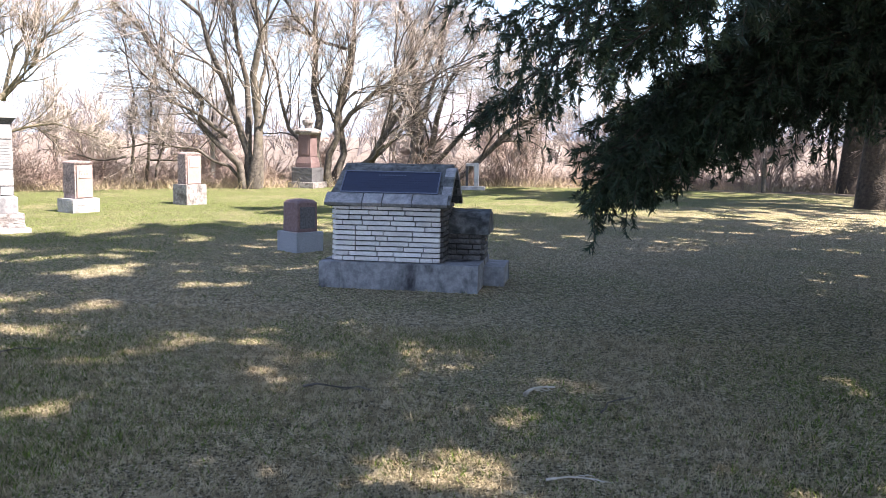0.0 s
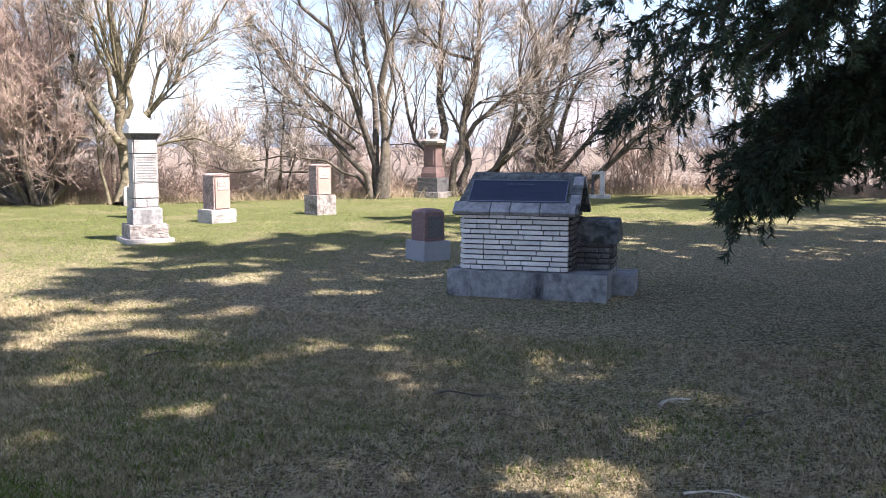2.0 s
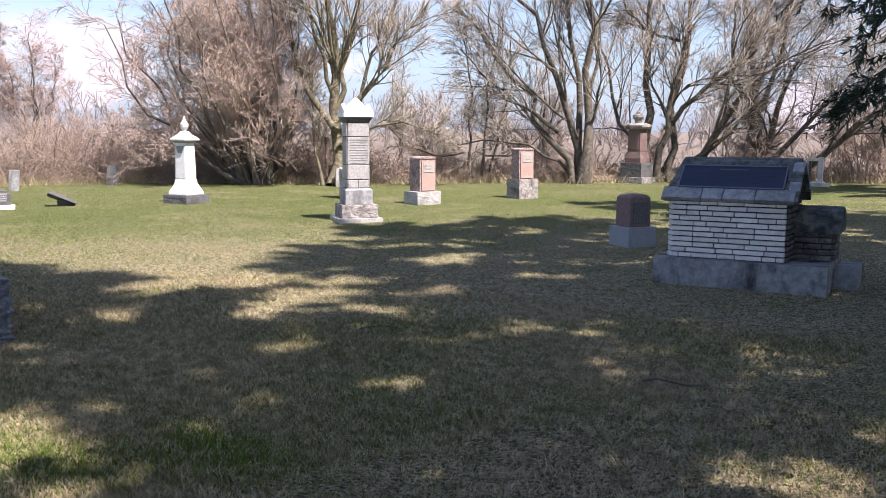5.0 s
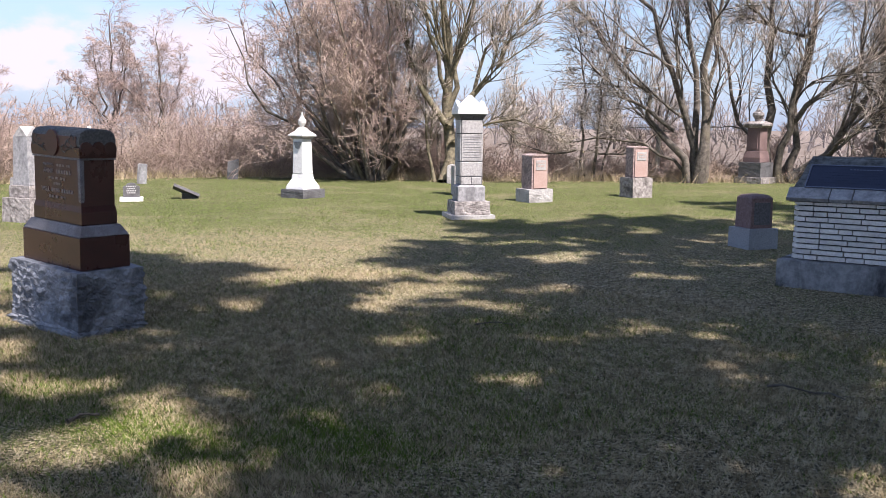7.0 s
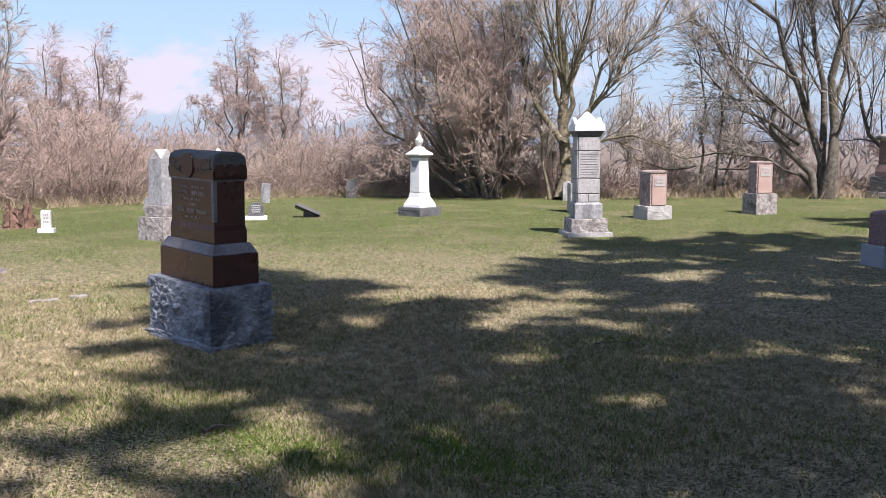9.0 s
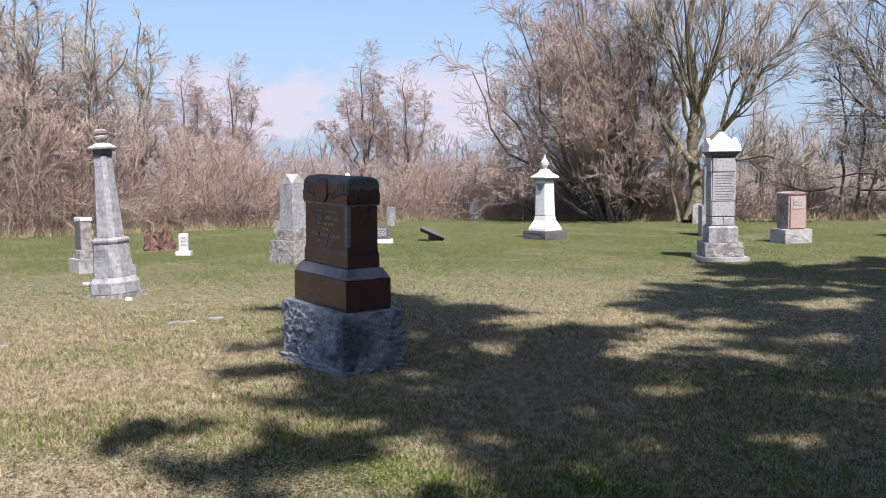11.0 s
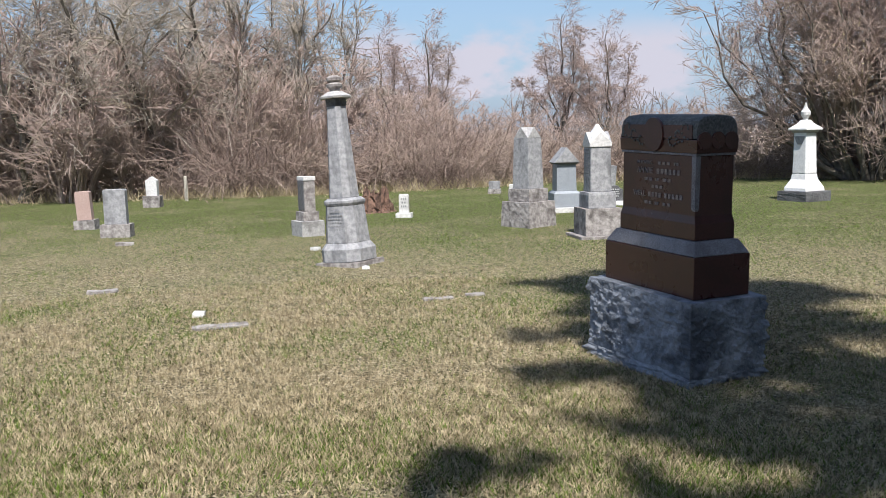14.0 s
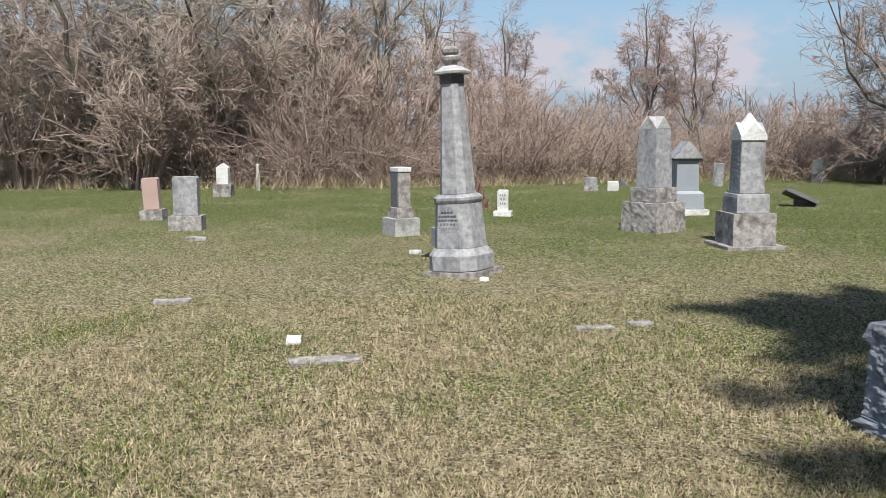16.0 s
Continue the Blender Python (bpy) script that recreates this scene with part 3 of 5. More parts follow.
FINEST = 0.0065
BIRCH, BIRCHES = (-35.2, 33.6), ((-33.6, 35.3), (-39.4, 28.6), (-40.6, 26.5))
WILLOW = [(12, (0.2, 1.0), 0.55, 38, 0.2, 0.15, 8, 0.42, 0.03, 0.3),
          (8, (0.15, 1.0), 0.72, 40, 0.12, 0.14, 6, 0.48, 0.02, 0.35),
          (5, (0.12, 1.0), 0.85, 40, 0.06, 0.14, 4, 0.6, 0.0, 0.5),
          (2, (0.1, 1.0), 1.0, 36, 0.05, 0.1, 2, 0.75, 0.0, 0.5)]
WEEPING = [(13, (0.2, 1.0), 0.5, 46, 0.2, 0.18, 7, 0.4, -0.02, 0.3),
           (8, (0.12, 1.0), 0.7, 50, 0.0, 0.18, 6, 0.5, -0.05, 0.35),
           (5, (0.1, 1.0), 0.9, 46, -0.15, 0.16, 4, 0.6, -0.1, 0.5),
           (2, (0.1, 1.0), 1.0, 36, -0.3, 0.1, 2, 0.75, 0.0, 0.5)]
MAPLE = [(12, (0.2, 1.0), 0.48, 36, 0.28, 0.1, 7, 0.42, 0.04, 0.3),
         (8, (0.15, 1.0), 0.68, 38, 0.16, 0.12, 5, 0.5, 0.03, 0.35),
         (5, (0.12, 1.0), 0.85, 40, 0.1, 0.14, 3, 0.6, 0.0, 0.5),
         (2, (0.1, 1.0), 1.0, 36, 0.08, 0.1, 2, 0.75, 0.0, 0.5)]

# four old trees at the far edge of the lawn; x runs across, y away from the walk
bare_tree("willow_tree", 3, pose(-5.67, 27.2, 0, 0, 0, 12), [
    ((-0.15, 0, 0), (-3.7, 0.5, 5.2), (0.3, 0, 0.0), 9, 0.12, 0.035),
    ((-0.05, 0.1, 0), (-2.9, -0.3, 7.4), (0.5, 0, 0.2), 9, 0.13, 0.03),
    ((0.0, 0.2, 0), (-1.3, 0.6, 8.2), (0.45, 0, 0.1), 9, 0.12, 0.03),
    ((0.1, 0, 0), (0.0, -0.2, 9.0), (0.15, 0, 0), 9, 0.17, 0.03),
    ((0.3, 0.2, 0), (0.9, 0.8, 7.6), (-0.15, 0, 0), 9, 0.09, 0.02),
    ((-0.6, 0, 1.5), (-3.5, -0.4, 3.9), (-0.1, 0, -0.1), 9, 0.07, 0.02),
    ((-0.2, 0, 0.2), (-3.8, -0.5, 1.1), (0.1, 0, 0.55), 9, 0.055, 0.015)],
    "leafless multi-stemmed willow at the edge of the lawn", WILLOW, BARK, TWIG, 0.15)
bare_tree("willow_tree", 4, pose(-3.57, 28.95, 0, 0, 0, 7), [
    ((-0.35, 0, 0), (-0.75, 0.3, 8.4), (0.15, 0, 0), 9, 0.16, 0.03),
    ((-0.4, 0.2, 0), (-2.6, 0.4, 6.0), (0.1, 0, -0.3), 9, 0.09, 0.02),
    ((0.0, -0.1, 0), (0.75, -0.3, 4.6), (-0.15, 0, -0.2), 9, 0.13, 0.05),
    ((0.6, -0.2, 4.2), (-1.3, -0.3, 5.6), (-0.2, 0, -0.2), 9, 0.06, 0.03),
    ((0.3, 0, 0), (3.9, 0.3, 6.2), (0.2, 0, -0.75), 9, 0.17, 0.04),
    ((0.2, 0.1, 1.6), (2.7, -0.5, 3.9), (-0.1, 0, 0.1), 9, 0.09, 0.05),
    ((2.1, 0.2, 2.9), (2.9, 0.5, 7.8), (-0.3, 0, 0), 9, 0.06, 0.02),
    ((2.5, 0.0, 3.6), (4.0, 0.2, 8.2), (0.1, 0, 0), 9, 0.05, 0.02),
    ((0.1, 0.3, 0), (0.9, 0.8, 8.6), (0.2, 0, 0), 9, 0.12, 0.03)],
    "old leafless willow with thick spreading limbs", WILLOW, BARK, TWIG, 0.15)
bare_tree("willow_tree", 5, pose(-0.62, 31.0, 0, 0, 0, 1), [
    ((-0.55, 0, 0), (-0.35, 0.2, 3.6), (0.2, 0, 0), 9, 0.2, 0.1),
    ((-0.2, 0.2, 0), (-1.2, 0.3, 7.8), (0.4, 0, 0), 9, 0.13, 0.02),
    ((0.0, 0, 0), (1.9, 0.4, 5.4), (-0.3, 0, 0.1), 9, 0.14, 0.03),
    ((0.1, 0, 0.5), (2.9, -0.4, 4.2), (0.1, 0, -0.25), 9, 0.10, 0.04),
    ((0.0, 0.1, 2.2), (0.6, 0.2, 8.2), (0.35, 0, 0), 9, 0.09, 0.02),
    ((0.5, -0.4, 0), (5.0, -1.2, 3.5), (0.0, 0, 0.05), 9, 0.13, 0.05)],
    "leafless willow with drooping yellowish twigs and one leaning limb", WEEPING, BARK, TWIG, 0.2)
bare_tree("maple_tree", 6, pose(-11.69, 23.2, 0, 0, 0, 26.6), [
    ((0, 0, 0), (-0.2, 0.1, 8.2), (0.06, 0, 0), 9, 0.2, 0.02),
    ((-0.02, 0, 1.6), (-1.6, 0.4, 6.0), (-0.3, 0, -0.1), 9, 0.10, 0.02),
    ((0, 0.1, 2.4), (-1.0, -0.5, 6.6), (-0.15, 0, 0), 9, 0.07, 0.02),
    ((0.02, 0.1, 2.0), (0.9, 0.5, 6.6), (0.1, 0, 0), 9, 0.09, 0.02),
    ((0.05, -0.1, 1.6), (2.8, -0.3, 5.4), (-0.1, 0, -0.15), 9, 0.11, 0.025),
    ((0.7, -0.1, 2.3), (2.0, 0.3, 5.8), (0, 0, 0), 9, 0.06, 0.02),
    ((0.05, 0, 1.1), (2.9, -0.3, 1.4), (0, 0, 0.45), 9, 0.045, 0.015),
    ((-0.35, 0.2, 0), (-0.6, 0.2, 3.0), (-0.1, 0, 0), 9, 0.05, 0.015)],
    "leafless maple with a lichened forked trunk", MAPLE, BARK_YELLOW, TWIG, 0.15)
bare_tree("bushy_tree", 7, pose(-14.1, 23.05, 0, 0, 0, 31.5), [
    ((0.35 * math.cos(i * 2.4), 0.35 * math.sin(i * 2.4), 0),
     ((0.4 + 0.6 * (i % 5)) * math.cos(i * 2.4) - 1.15, (0.4 + 0.6 * (i % 5)) * math.sin(i * 2.4), 6.6 - 0.5 * (i % 5) - 0.3 * (i % 3)),
     (0.3 * math.cos(i * 2.4) + 0.1, 0.3 * math.sin(i * 2.4), -0.15 * (i % 5)), 9, 0.085 - 0.01 * (i % 4), 0.014) for i in range(20)],
    "dense bushy tree with reddish twigs and opening buds",
    [(12, (0.1, 1.0), 0.36, 44, 0.12, 0.16, 5, 0.36, 0.02, 0.3), (7, (0.1, 1.0), 0.7, 42, 0.1, 0.18, 4, 0.5, 0.02, 0.35),
     (5, (0.1, 1.0), 0.9, 42, 0.05, 0.16, 3, 0.6, 0.0, 0.5), (2, (0.1, 1.0), 1.0, 40, 0.05, 0.1, 2, 0.8, 0.0, 0.5)],
    BARK, TWIG_RED, 0.5, "tree", "", 0.0065, 0.08, TWIG_RED)
bare_tree("sapling_clump", 8, pose(-8.75, 26.6, 0, 0, 0, 18), [
    ((0, 0, 0), (-0.5, 0.1, 5.2), (0.1, 0, 0), 9, 0.05, 0.015),
    ((0.2, 0, 0), (0.5, 0.1, 5.6), (0.1, 0, 0), 9, 0.05, 0.015),
    ((0.5, 0, 0), (1.1, 0.3, 4.4), (0.1, 0, 0), 9, 0.04, 0.015),
    ((0.1, 0, 0.9), (2.6, -0.3, 1.9), (0, 0, -0.5), 9, 0.035, 0.012),
    ((-0.3, 0, 0.9), (-2.6, -0.4, 1.7), (0, 0, -0.4), 9, 0.035, 0.012)],
    "thin leafless saplings growing in a clump", [(9, (0.2, 1.0), 0.3, 40, 0.25, 0.14, 5, 0.45, 0.03, 0.3),
                                                   (7, (0.12, 1.0), 0.5, 44, 0.12, 0.16, 3, 0.55, 0.0, 0.4), (5, (0.1, 1.0), 0.6, 42, 0.05, 0.1, 2, 0.8, 0.0, 0.5)], BARK, TWIG_RED, 0.3)

# wood beside the lawn: a few kinds of trees, repeated
ARCHING = [(9, (0.15, 1.0), 0.5, 50, 0.12, 0.18, 7, 0.45, -0.03, 0.3),
           (7, (0.12, 1.0), 0.7, 46, 0.04, 0.18, 5, 0.5, -0.03, 0.35),
           (4, (0.1, 1.0), 0.9, 44, 0.02, 0.16, 3, 0.6, -0.04, 0.5),
           (2, (0.1, 1.0), 1.0, 40, 0.0, 0.1, 2, 0.8, 0.0, 0.5)]
SLENDER = [(12, (0.15, 1.0), 0.26, 36, 0.28, 0.12, 5, 0.45, 0.02, 0.3),
           (7, (0.12, 1.0), 0.75, 38, 0.14, 0.14, 4, 0.5, 0.0, 0.35),
           (5, (0.1, 1.0), 0.9, 38, 0.05, 0.1, 2, 0.8, 0.0, 0.5)]
DROOPY = [(18, (0.16, 1.0), 0.28, 42, 0.25, 0.12, 6, 0.36, -0.05, 0.3),
          (8, (0.12, 1.0), 0.75, 42, 0.0, 0.14, 5, 0.5, -0.08, 0.35),
          (5, (0.1, 1.0), 0.9, 38, -0.15, 0.12, 3, 0.6, -0.1, 0.5),
          (1, (0.1, 1.0), 1.0, 34, -0.25, 0.1, 2, 0.8, 0.0, 0.5)]
BUSHY = [(8, (0.1, 0.98), 0.45, 46, 0.14, 0.2, 5, 0.5, -0.05, 0.35),
         (6, (0.1, 1.0), 0.75, 44, 0.05, 0.2, 3, 0.65, -0.05, 0.5),
         (4, (0.1, 1.0), 0.95, 40, 0.0, 0.1, 2, 0.8, 0.0, 0.5)]
kind_a = bare_tree("thicket_tree", 21, pose(-27.5, 8.0, 0), [
    ((0, 0, 0), (-1.6, 0.6, 6.2), (0.3, 0, 0.3), 9, 0.12, 0.02),
    ((0.2, 0.1, 0), (2.0, -1.0, 6.0), (0.1, 0.1, 0.6), 9, 0.11, 0.02),
    ((-0.2, 0.1, 0), (-2.8, -1.4, 3.9), (-0.2, 0, 0.8), 9, 0.10, 0.02),
    ((0.1, -0.2, 0), (1.2, 2.6, 4.6), (0, 0.2, 0.8), 9, 0.10, 0.02)],
    "leafless spreading tree with arching branches in the thicket", ARCHING, BARK, TWIG, 0.1, "tree", "trees of the wood", 0.009, 0.08, WOOD_LIMB)
kind_b = bare_tree("thicket_tree", 22, pose(-26.0, 11.5, 0), [
    ((0, 0, 0), (0.3, 0.3, 7.2), (-0.2, 0, 0), 9, 0.08, 0.02),
    ((0.3, 0, 0), (1.1, 0.3, 6.0), (0.2, 0, -0.3), 9, 0.06, 0.02),
    ((-0.3, 0.2, 0), (-0.9, -0.4, 6.4), (-0.2, 0, 0), 9, 0.06, 0.02)],
    "slender leafless tree in the thicket", SLENDER, BARK, TWIG, 0.15, "tree", "slender trees of the wood", 0.0085, 0.06, WOOD_LIMB)
kind_c = bare_tree("birch_tree", 23, pose(*BIRCH, 0) @ Matrix.Diagonal((0.98, 0.98, 0.98, 1)), [
    ((0, 0, 0), (0.0, 0.2, 7.2), (0.1, 0, 0), 11, 0.14, 0.015),
    ((0, 0, 1.2), (-1.3, 0.3, 5.6), (-0.25, 0, 0), 11, 0.07, 0.015),
    ((0, 0, 1.0), (1.2, -0.2, 5.8), (0.25, 0, 0), 11, 0.07, 0.015),
    ((0, 0, 1.6), (0.3, 1.2, 6.0), (0, 0.25, 0), 11, 0.06, 0.015),
    ((0, 0, 1.3), (-2.2, -0.6, 3.9), (-0.3, 0, 0.4), 11, 0.06, 0.015)],
    "leafless tree with fine drooping twigs", DROOPY, BARK, TWIG_RED, 0.0, "tree", "drooping trees", 0.0075, 0.06, TWIG_RED)
kind_d = bare_tree("thicket_bush", 24, pose(-25.6, 7.2, 0), [
    ((0.3 * math.cos(i * 2.4), 0.3 * math.sin(i * 2.4), 0), (1.9 * math.cos(i * 2.4 + 0.3) * (0.5 + 0.12 * (i % 5)), 1.9 * math.sin(i * 2.4) * (0.5 + 0.12 * (i % 4)), 1.7 + 0.42 * (i % 5)), (0.1, 0.1, 0.4), 7, 0.03, 0.012)
    for i in range(14)], "dense leafless bush of many thin reddish stems", BUSHY, TWIG_RED, TWIG_RED, 0.1, "bush", "bushes of the wood", 0.0085)
rnd = random.Random(5)
for x, y, s in ((-28.8, 4.2, 1.1), (-27.0, 9.0, 1.15), (-25.2, 11.0, 1.1), (-24.2, 13.0, 1.0), (-26.8, 12.6, 1.3), (-23.8, 15.2, 0.75), (-25.4, 17.0, 0.7),
                (-24.0, 18.6, 0.55), (-23.0, 21.0, 0.55), (-21.6, 23.6, 0.55), (-19.4, 24.6, 0.5), (-17.0, 25.0, 0.5), (-30.5, 1.2, 1.2), (-28.4, 7.0, 1.4), (-29.5, 11.5, 1.4),
                (-15.2, 24.8, 0.8), (-12.8, 25.4, 0.5), (-10.0, 26.6, 0.5), (-7.2, 28.6, 0.5), (-4.2, 30.2, 0.5), (-1.0, 32.4, 0.6), (2.4, 32.0, 0.75), (5.0, 32.4, 0.7), (8.0, 32.0, 0.8), (11.0, 31.4, 0.8), (14.5, 30.6, 0.8), (17.5, 29.0, 0.9),
                (-22.0, 27.0, 0.6), (-26.0, 22.0, 0.6), (-28.0, 20.0, 0.8), (-25.8, 8.6, 1.0), (-27.6, 5.2, 1.0), (-22.8, 16.8, 0.6)):
    copy_thing(kind_d, pose(x, y, 0, 0, 0, rnd.uniform(0, 360)) @ Matrix.Diagonal((s, s, s, 1)))
for kind, x, y, s in ((kind_a, -26.6, 6.4, 0.85), (kind_a, -29.5, 6.2, 1.1), (kind_a, -26.0, 9.8, 0.95), (kind_b, -29.2, 9.8, 1.15),
                      (kind_b, -25.0, 13.0, 0.9), (kind_a, -27.0, 14.0, 0.85), (kind_b, -26.4, 15.4, 0.85),
                      (kind_a, -30.5, 3.0, 1.1), (kind_a, -31.5, 0.5, 1.0), (kind_a, -33, -3, 1.1),
                      (kind_c, *BIRCHES[0], 0.88), (kind_c, *BIRCHES[1], 0.92), (kind_c, *BIRCHES[2], 0.9),
                      (kind_b, -33.5, 14.5, 1.1),
                      (kind_b, 3.2, 33.5, 0.8), (kind_b, 9.0, 33.0, 0.75), (kind_b, 13.5, 32.5, 0.9), (kind_b, -8.0, 33.0, 0.7),
                      (kind_a, 17.5, 31.0, 0.8), (kind_b, -13.0, 31.0, 0.55), (kind_b, 6.5, 38.0, 0.9), (kind_b, -2.0, 38.0, 0.7)):
    copy_thing(kind, pose(x, y, 0, 0, 0, rnd.uniform(0, 360)) @ Matrix.Diagonal((s, s, s, 1)))


def edge_line(u):
    """The foot of the thicket along the lawn, u from 0 to 1."""
    pts = np.array([(-36, -6), (-30, 1.5), (-26.8, 6.2), (-24.4, 9.6), (-22.6, 12.0), (-21.4, 15.2), (-20.4, 19.4), (-18.2, 22.6),
                    (-14.5, 23.8), (-11.5, 24.4), (-8.5, 26.6), (-5.5, 28.0), (-2.5, 29.6), (1.5, 31.0), (6.0, 31.0), (12, 30.5), (19, 29.0)])
    f = np.asarray(u) * (len(pts) - 1)
    i = np.minimum(f.astype(int), len(pts) - 2)
    w = (f - i)[:, None]
    p = pts[i] * (1 - w) + pts[i + 1] * w
    d = unit(pts[i + 1] - pts[i])
    return p, np.stack([-d[:, 1], d[:, 0]], -1)


def make_brush():
    rng = np.random.default_rng(31)
    n = 11500
    u = rng.uniform(0, 1, n)
    p, out = edge_line(u)
    back = np.abs(rng.normal(0, 1.5, n)) - 0.2
    base = np.concatenate([p + out * back[:, None] + rng.normal(0, 0.15, (n, 2)), np.zeros((n, 1))], 1)
    dense = np.array([noise.noise(Vector((b[0] * 0.35, b[1] * 0.35, 3))) for b in base])
    west = np.clip((0.60 - u) / 0.2, 0, 1)
    length = rng.uniform(0.8, 2.4, n) * (0.85 + 0.8 * dense) * (0.6 + 0.65 * west)
    d = rng.normal(0, 0.55, (n, 3))
    d[:, 2] = rng.uniform(0.5, 1.5, n)
    d = unit(d)
    pts = [base]
    for k in range(4):
        pts.append(pts[-1] + d * (length / 4)[:, None])
        d = d + rng.normal(0, 0.2, d.shape)
        d[:, 2] -= 0.26
        d = unit(d)
    P = np.stack(pts, 1)
    P[..., 2] = np.maximum(P[..., 2], 0.01)
    R = rng.uniform(0.006, 0.015, n)[:, None] * np.linspace(1, 0.45, 5)[None]
    Q, S = sprout(rng, P, R, 3, (0.2, 1.0), 0.4, 50, 0.1, 0.25, 2, 0.75, -0.1, 0.5)
    brush = tagged(new("brush"), "tangled reddish-brown brambles and canes along the wood", "brush", "", "stuff")
    mesh_from("cane", *tubes(P, R, 3), BRAMBLE, brush)["kind"] = "stuff"
    mesh_from("brushwood", *cones(Q, np.maximum(S, 0.007)), BRAMBLE, brush)["kind"] = "stuff"
    m = 26000
    p, out = edge_line(rng.uniform(0, 1, m))
    q = p + out * rng.normal(0.1, 0.45, (m, 1))
    v, f = blades_at(rng, q[:, 0], q[:, 1], (0.08, 0.38), (0.004, 0.009), 1.3)
    tagged(mesh_from("dry_grass", v, f, STRAW), "dead straw-coloured grass at the foot of the thicket", "grass", "", "stuff")


make_brush()


def make_far_woods():
    rng = np.random.default_rng(41)
    stems, fine = [], []
    for i in range(330):
        a = radians(rng.uniform(30, 205))
        r = rng.uniform(58, 110)
        h = rng.uniform(2.2, 4.8) * r / 80
        S = [stem(rng, (0, 0, 0), (rng.normal(0, 0.8), rng.normal(0, 0.8), h), (0, 0, 0), 4, 0.09, 0.03) for _ in range(2)]
        P, R = np.stack([s[0] for s in S]), np.stack([s[1] for s in S])
        P = P + np.array([r * math.cos(a), r * math.sin(a), 0])
        A, B = sprout(rng, P, R, 12, (0.02, 0.98), 0.46, 52, 0.35, 0.15, 3, 0.6, 0.05)
        C, D = sprout(rng, A, B, 7, (0.1, 1.0), 0.6, 45, 0.2, 0.2, 2, 0.8, 0.0)
        stems += [tubes(P, R, 3), tubes(A, np.maximum(B, 0.024), 3)]
        fine.append(cones(C, np.maximum(D, 0.022)))
    woods = tagged(new("far_woods"), "distant leafless woods past the field", "woods", "", "stuff")
    mesh_from("branchwork", *joined(stems), FAR_TWIG, woods)["kind"] = "stuff"
    mesh_from("brushwood", *joined(fine), FAR_TWIG, woods)["kind"] = "stuff"


make_far_woods()


# ---- spruces ----
def spruce(name, seed, m, height, reach, low, label, limbs, shoots, counts, size, width, fine_below=0.0, extra=(), openings=()):
    rng = np.random.default_rng(seed)
    tree = thing(name, m, label, "spruce tree", "row of spruces")
    n = 12
    trunk = np.stack([np.zeros(n), np.zeros(n), np.linspace(0, height, n)], 1)[None]
    rad = np.linspace(0.34, 0.02, n)
    rad[0] = 0.5
    V, F = tubes(trunk, rad[None], 12)
    mesh_from("trunk", V, F, SPRUCE_BARK, tree, True)
    k = limbs
    z = low + (height * 0.985 - low) * rng.uniform(0, 1, k) ** 1.15
    az = np.arange(k) * 2.39996 + rng.normal(0, 0.25, k)
    length = reach * np.clip(1.04 - (z / height), 0.03, 1) ** 0.62 * rng.uniform(0.7, 1.1, k)
    for a, zz, ll in extra:
        az, z, length = np.append(az, radians(a)), np.append(z, zz), np.append(length, ll)
    k = len(z)
    q = 8
    out = np.stack([np.cos(az), np.sin(az)], 1)
    u = np.linspace(0, 1, q)
    droop = -0.42 * u + 0.62 * u ** 2 - 0.42 * u ** 3 - 0.10 * u
    P = np.zeros((k, q, 3))
    P[..., :2] = out[:, None] * (length[:, None] * u)[..., None]
    sag = np.ones(k)
    sag[len(z) - len(extra):] = 1.6
    P[..., 2] = z[:, None] + (length * sag)[:, None] * droop[None]
    P[:, 1:] += rng.normal(0, 0.05, (k, q - 1, 3))
    R = np.clip(length * 0.008, 0.010, 0.06)[:, None] * np.linspace(1, 0.2, q)[None]
    low_limb = z < fine_below
    wood, sprays = [tubes(P, R, 5)], []
    for pick, sh, cn, sz, wid in ((low_limb, (60, 5), (170, 32, 24), 0.07, 0.0075), (~low_limb, shoots, (12, *counts), size, width)):
        if not pick.any():
            continue
        A, B = sprout(rng, P[pick], R[pick], sh[0], (0.12, 1.0), 0.2, 55, -0.35, 0.1, 4, 0.45, -0.2)
        C, D = sprout(rng, A, B, sh[1], (0.05, 1.0), 0.42, 46, -0.35, 0.12, 3, 0.6, -0.14)
        wood.append(tubes(A, np.maximum(B, 0.004), 3))
        for L, count in ((P[pick][:, 2:], cn[0]), (A, cn[1]), (C, cn[2])):
            mm, nn = L.shape[:2]
            f = rng.uniform(0.0, 1.0, (mm, count)) * (nn - 1)
            i = np.minimum(f.astype(int), nn - 2)
            g = (f - i)[..., None]
            rows = np.arange(mm)[:, None]
            at = (L[rows, i] * (1 - g) + L[rows, i + 1] * g).reshape(-1, 3)
            tg = unit(L[rows, i + 1] - L[rows, i]).reshape(-1, 3)
            rv = rng.normal(size=tg.shape)
            side = unit(rv - (rv * tg).sum(-1, keepdims=True) * tg)
            dr = unit(tg * 0.75 + side * 0.75)
            s = sz * rng.uniform(0.6, 1.3, (len(at), 1))
            wd = unit(np.cross(dr, rng.normal(size=dr.shape))) * wid
            sprays.append(np.stack([at - wd, at + wd, at + dr * s], 1).reshape(-1, 3))
    V, F = joined(wood)
    mesh_from("branchwork", V, F, SPRUCE_BARK, tree)["kind"] = "stuff"
    V = np.concatenate(sprays).reshape(-1, 3, 3)
    # openings cut in the crown along the sun's rays, to put sun flecks on the lawn
    mid = V.mean(1) @ np.array(m.to_3x3()).T + np.array(m.translation)
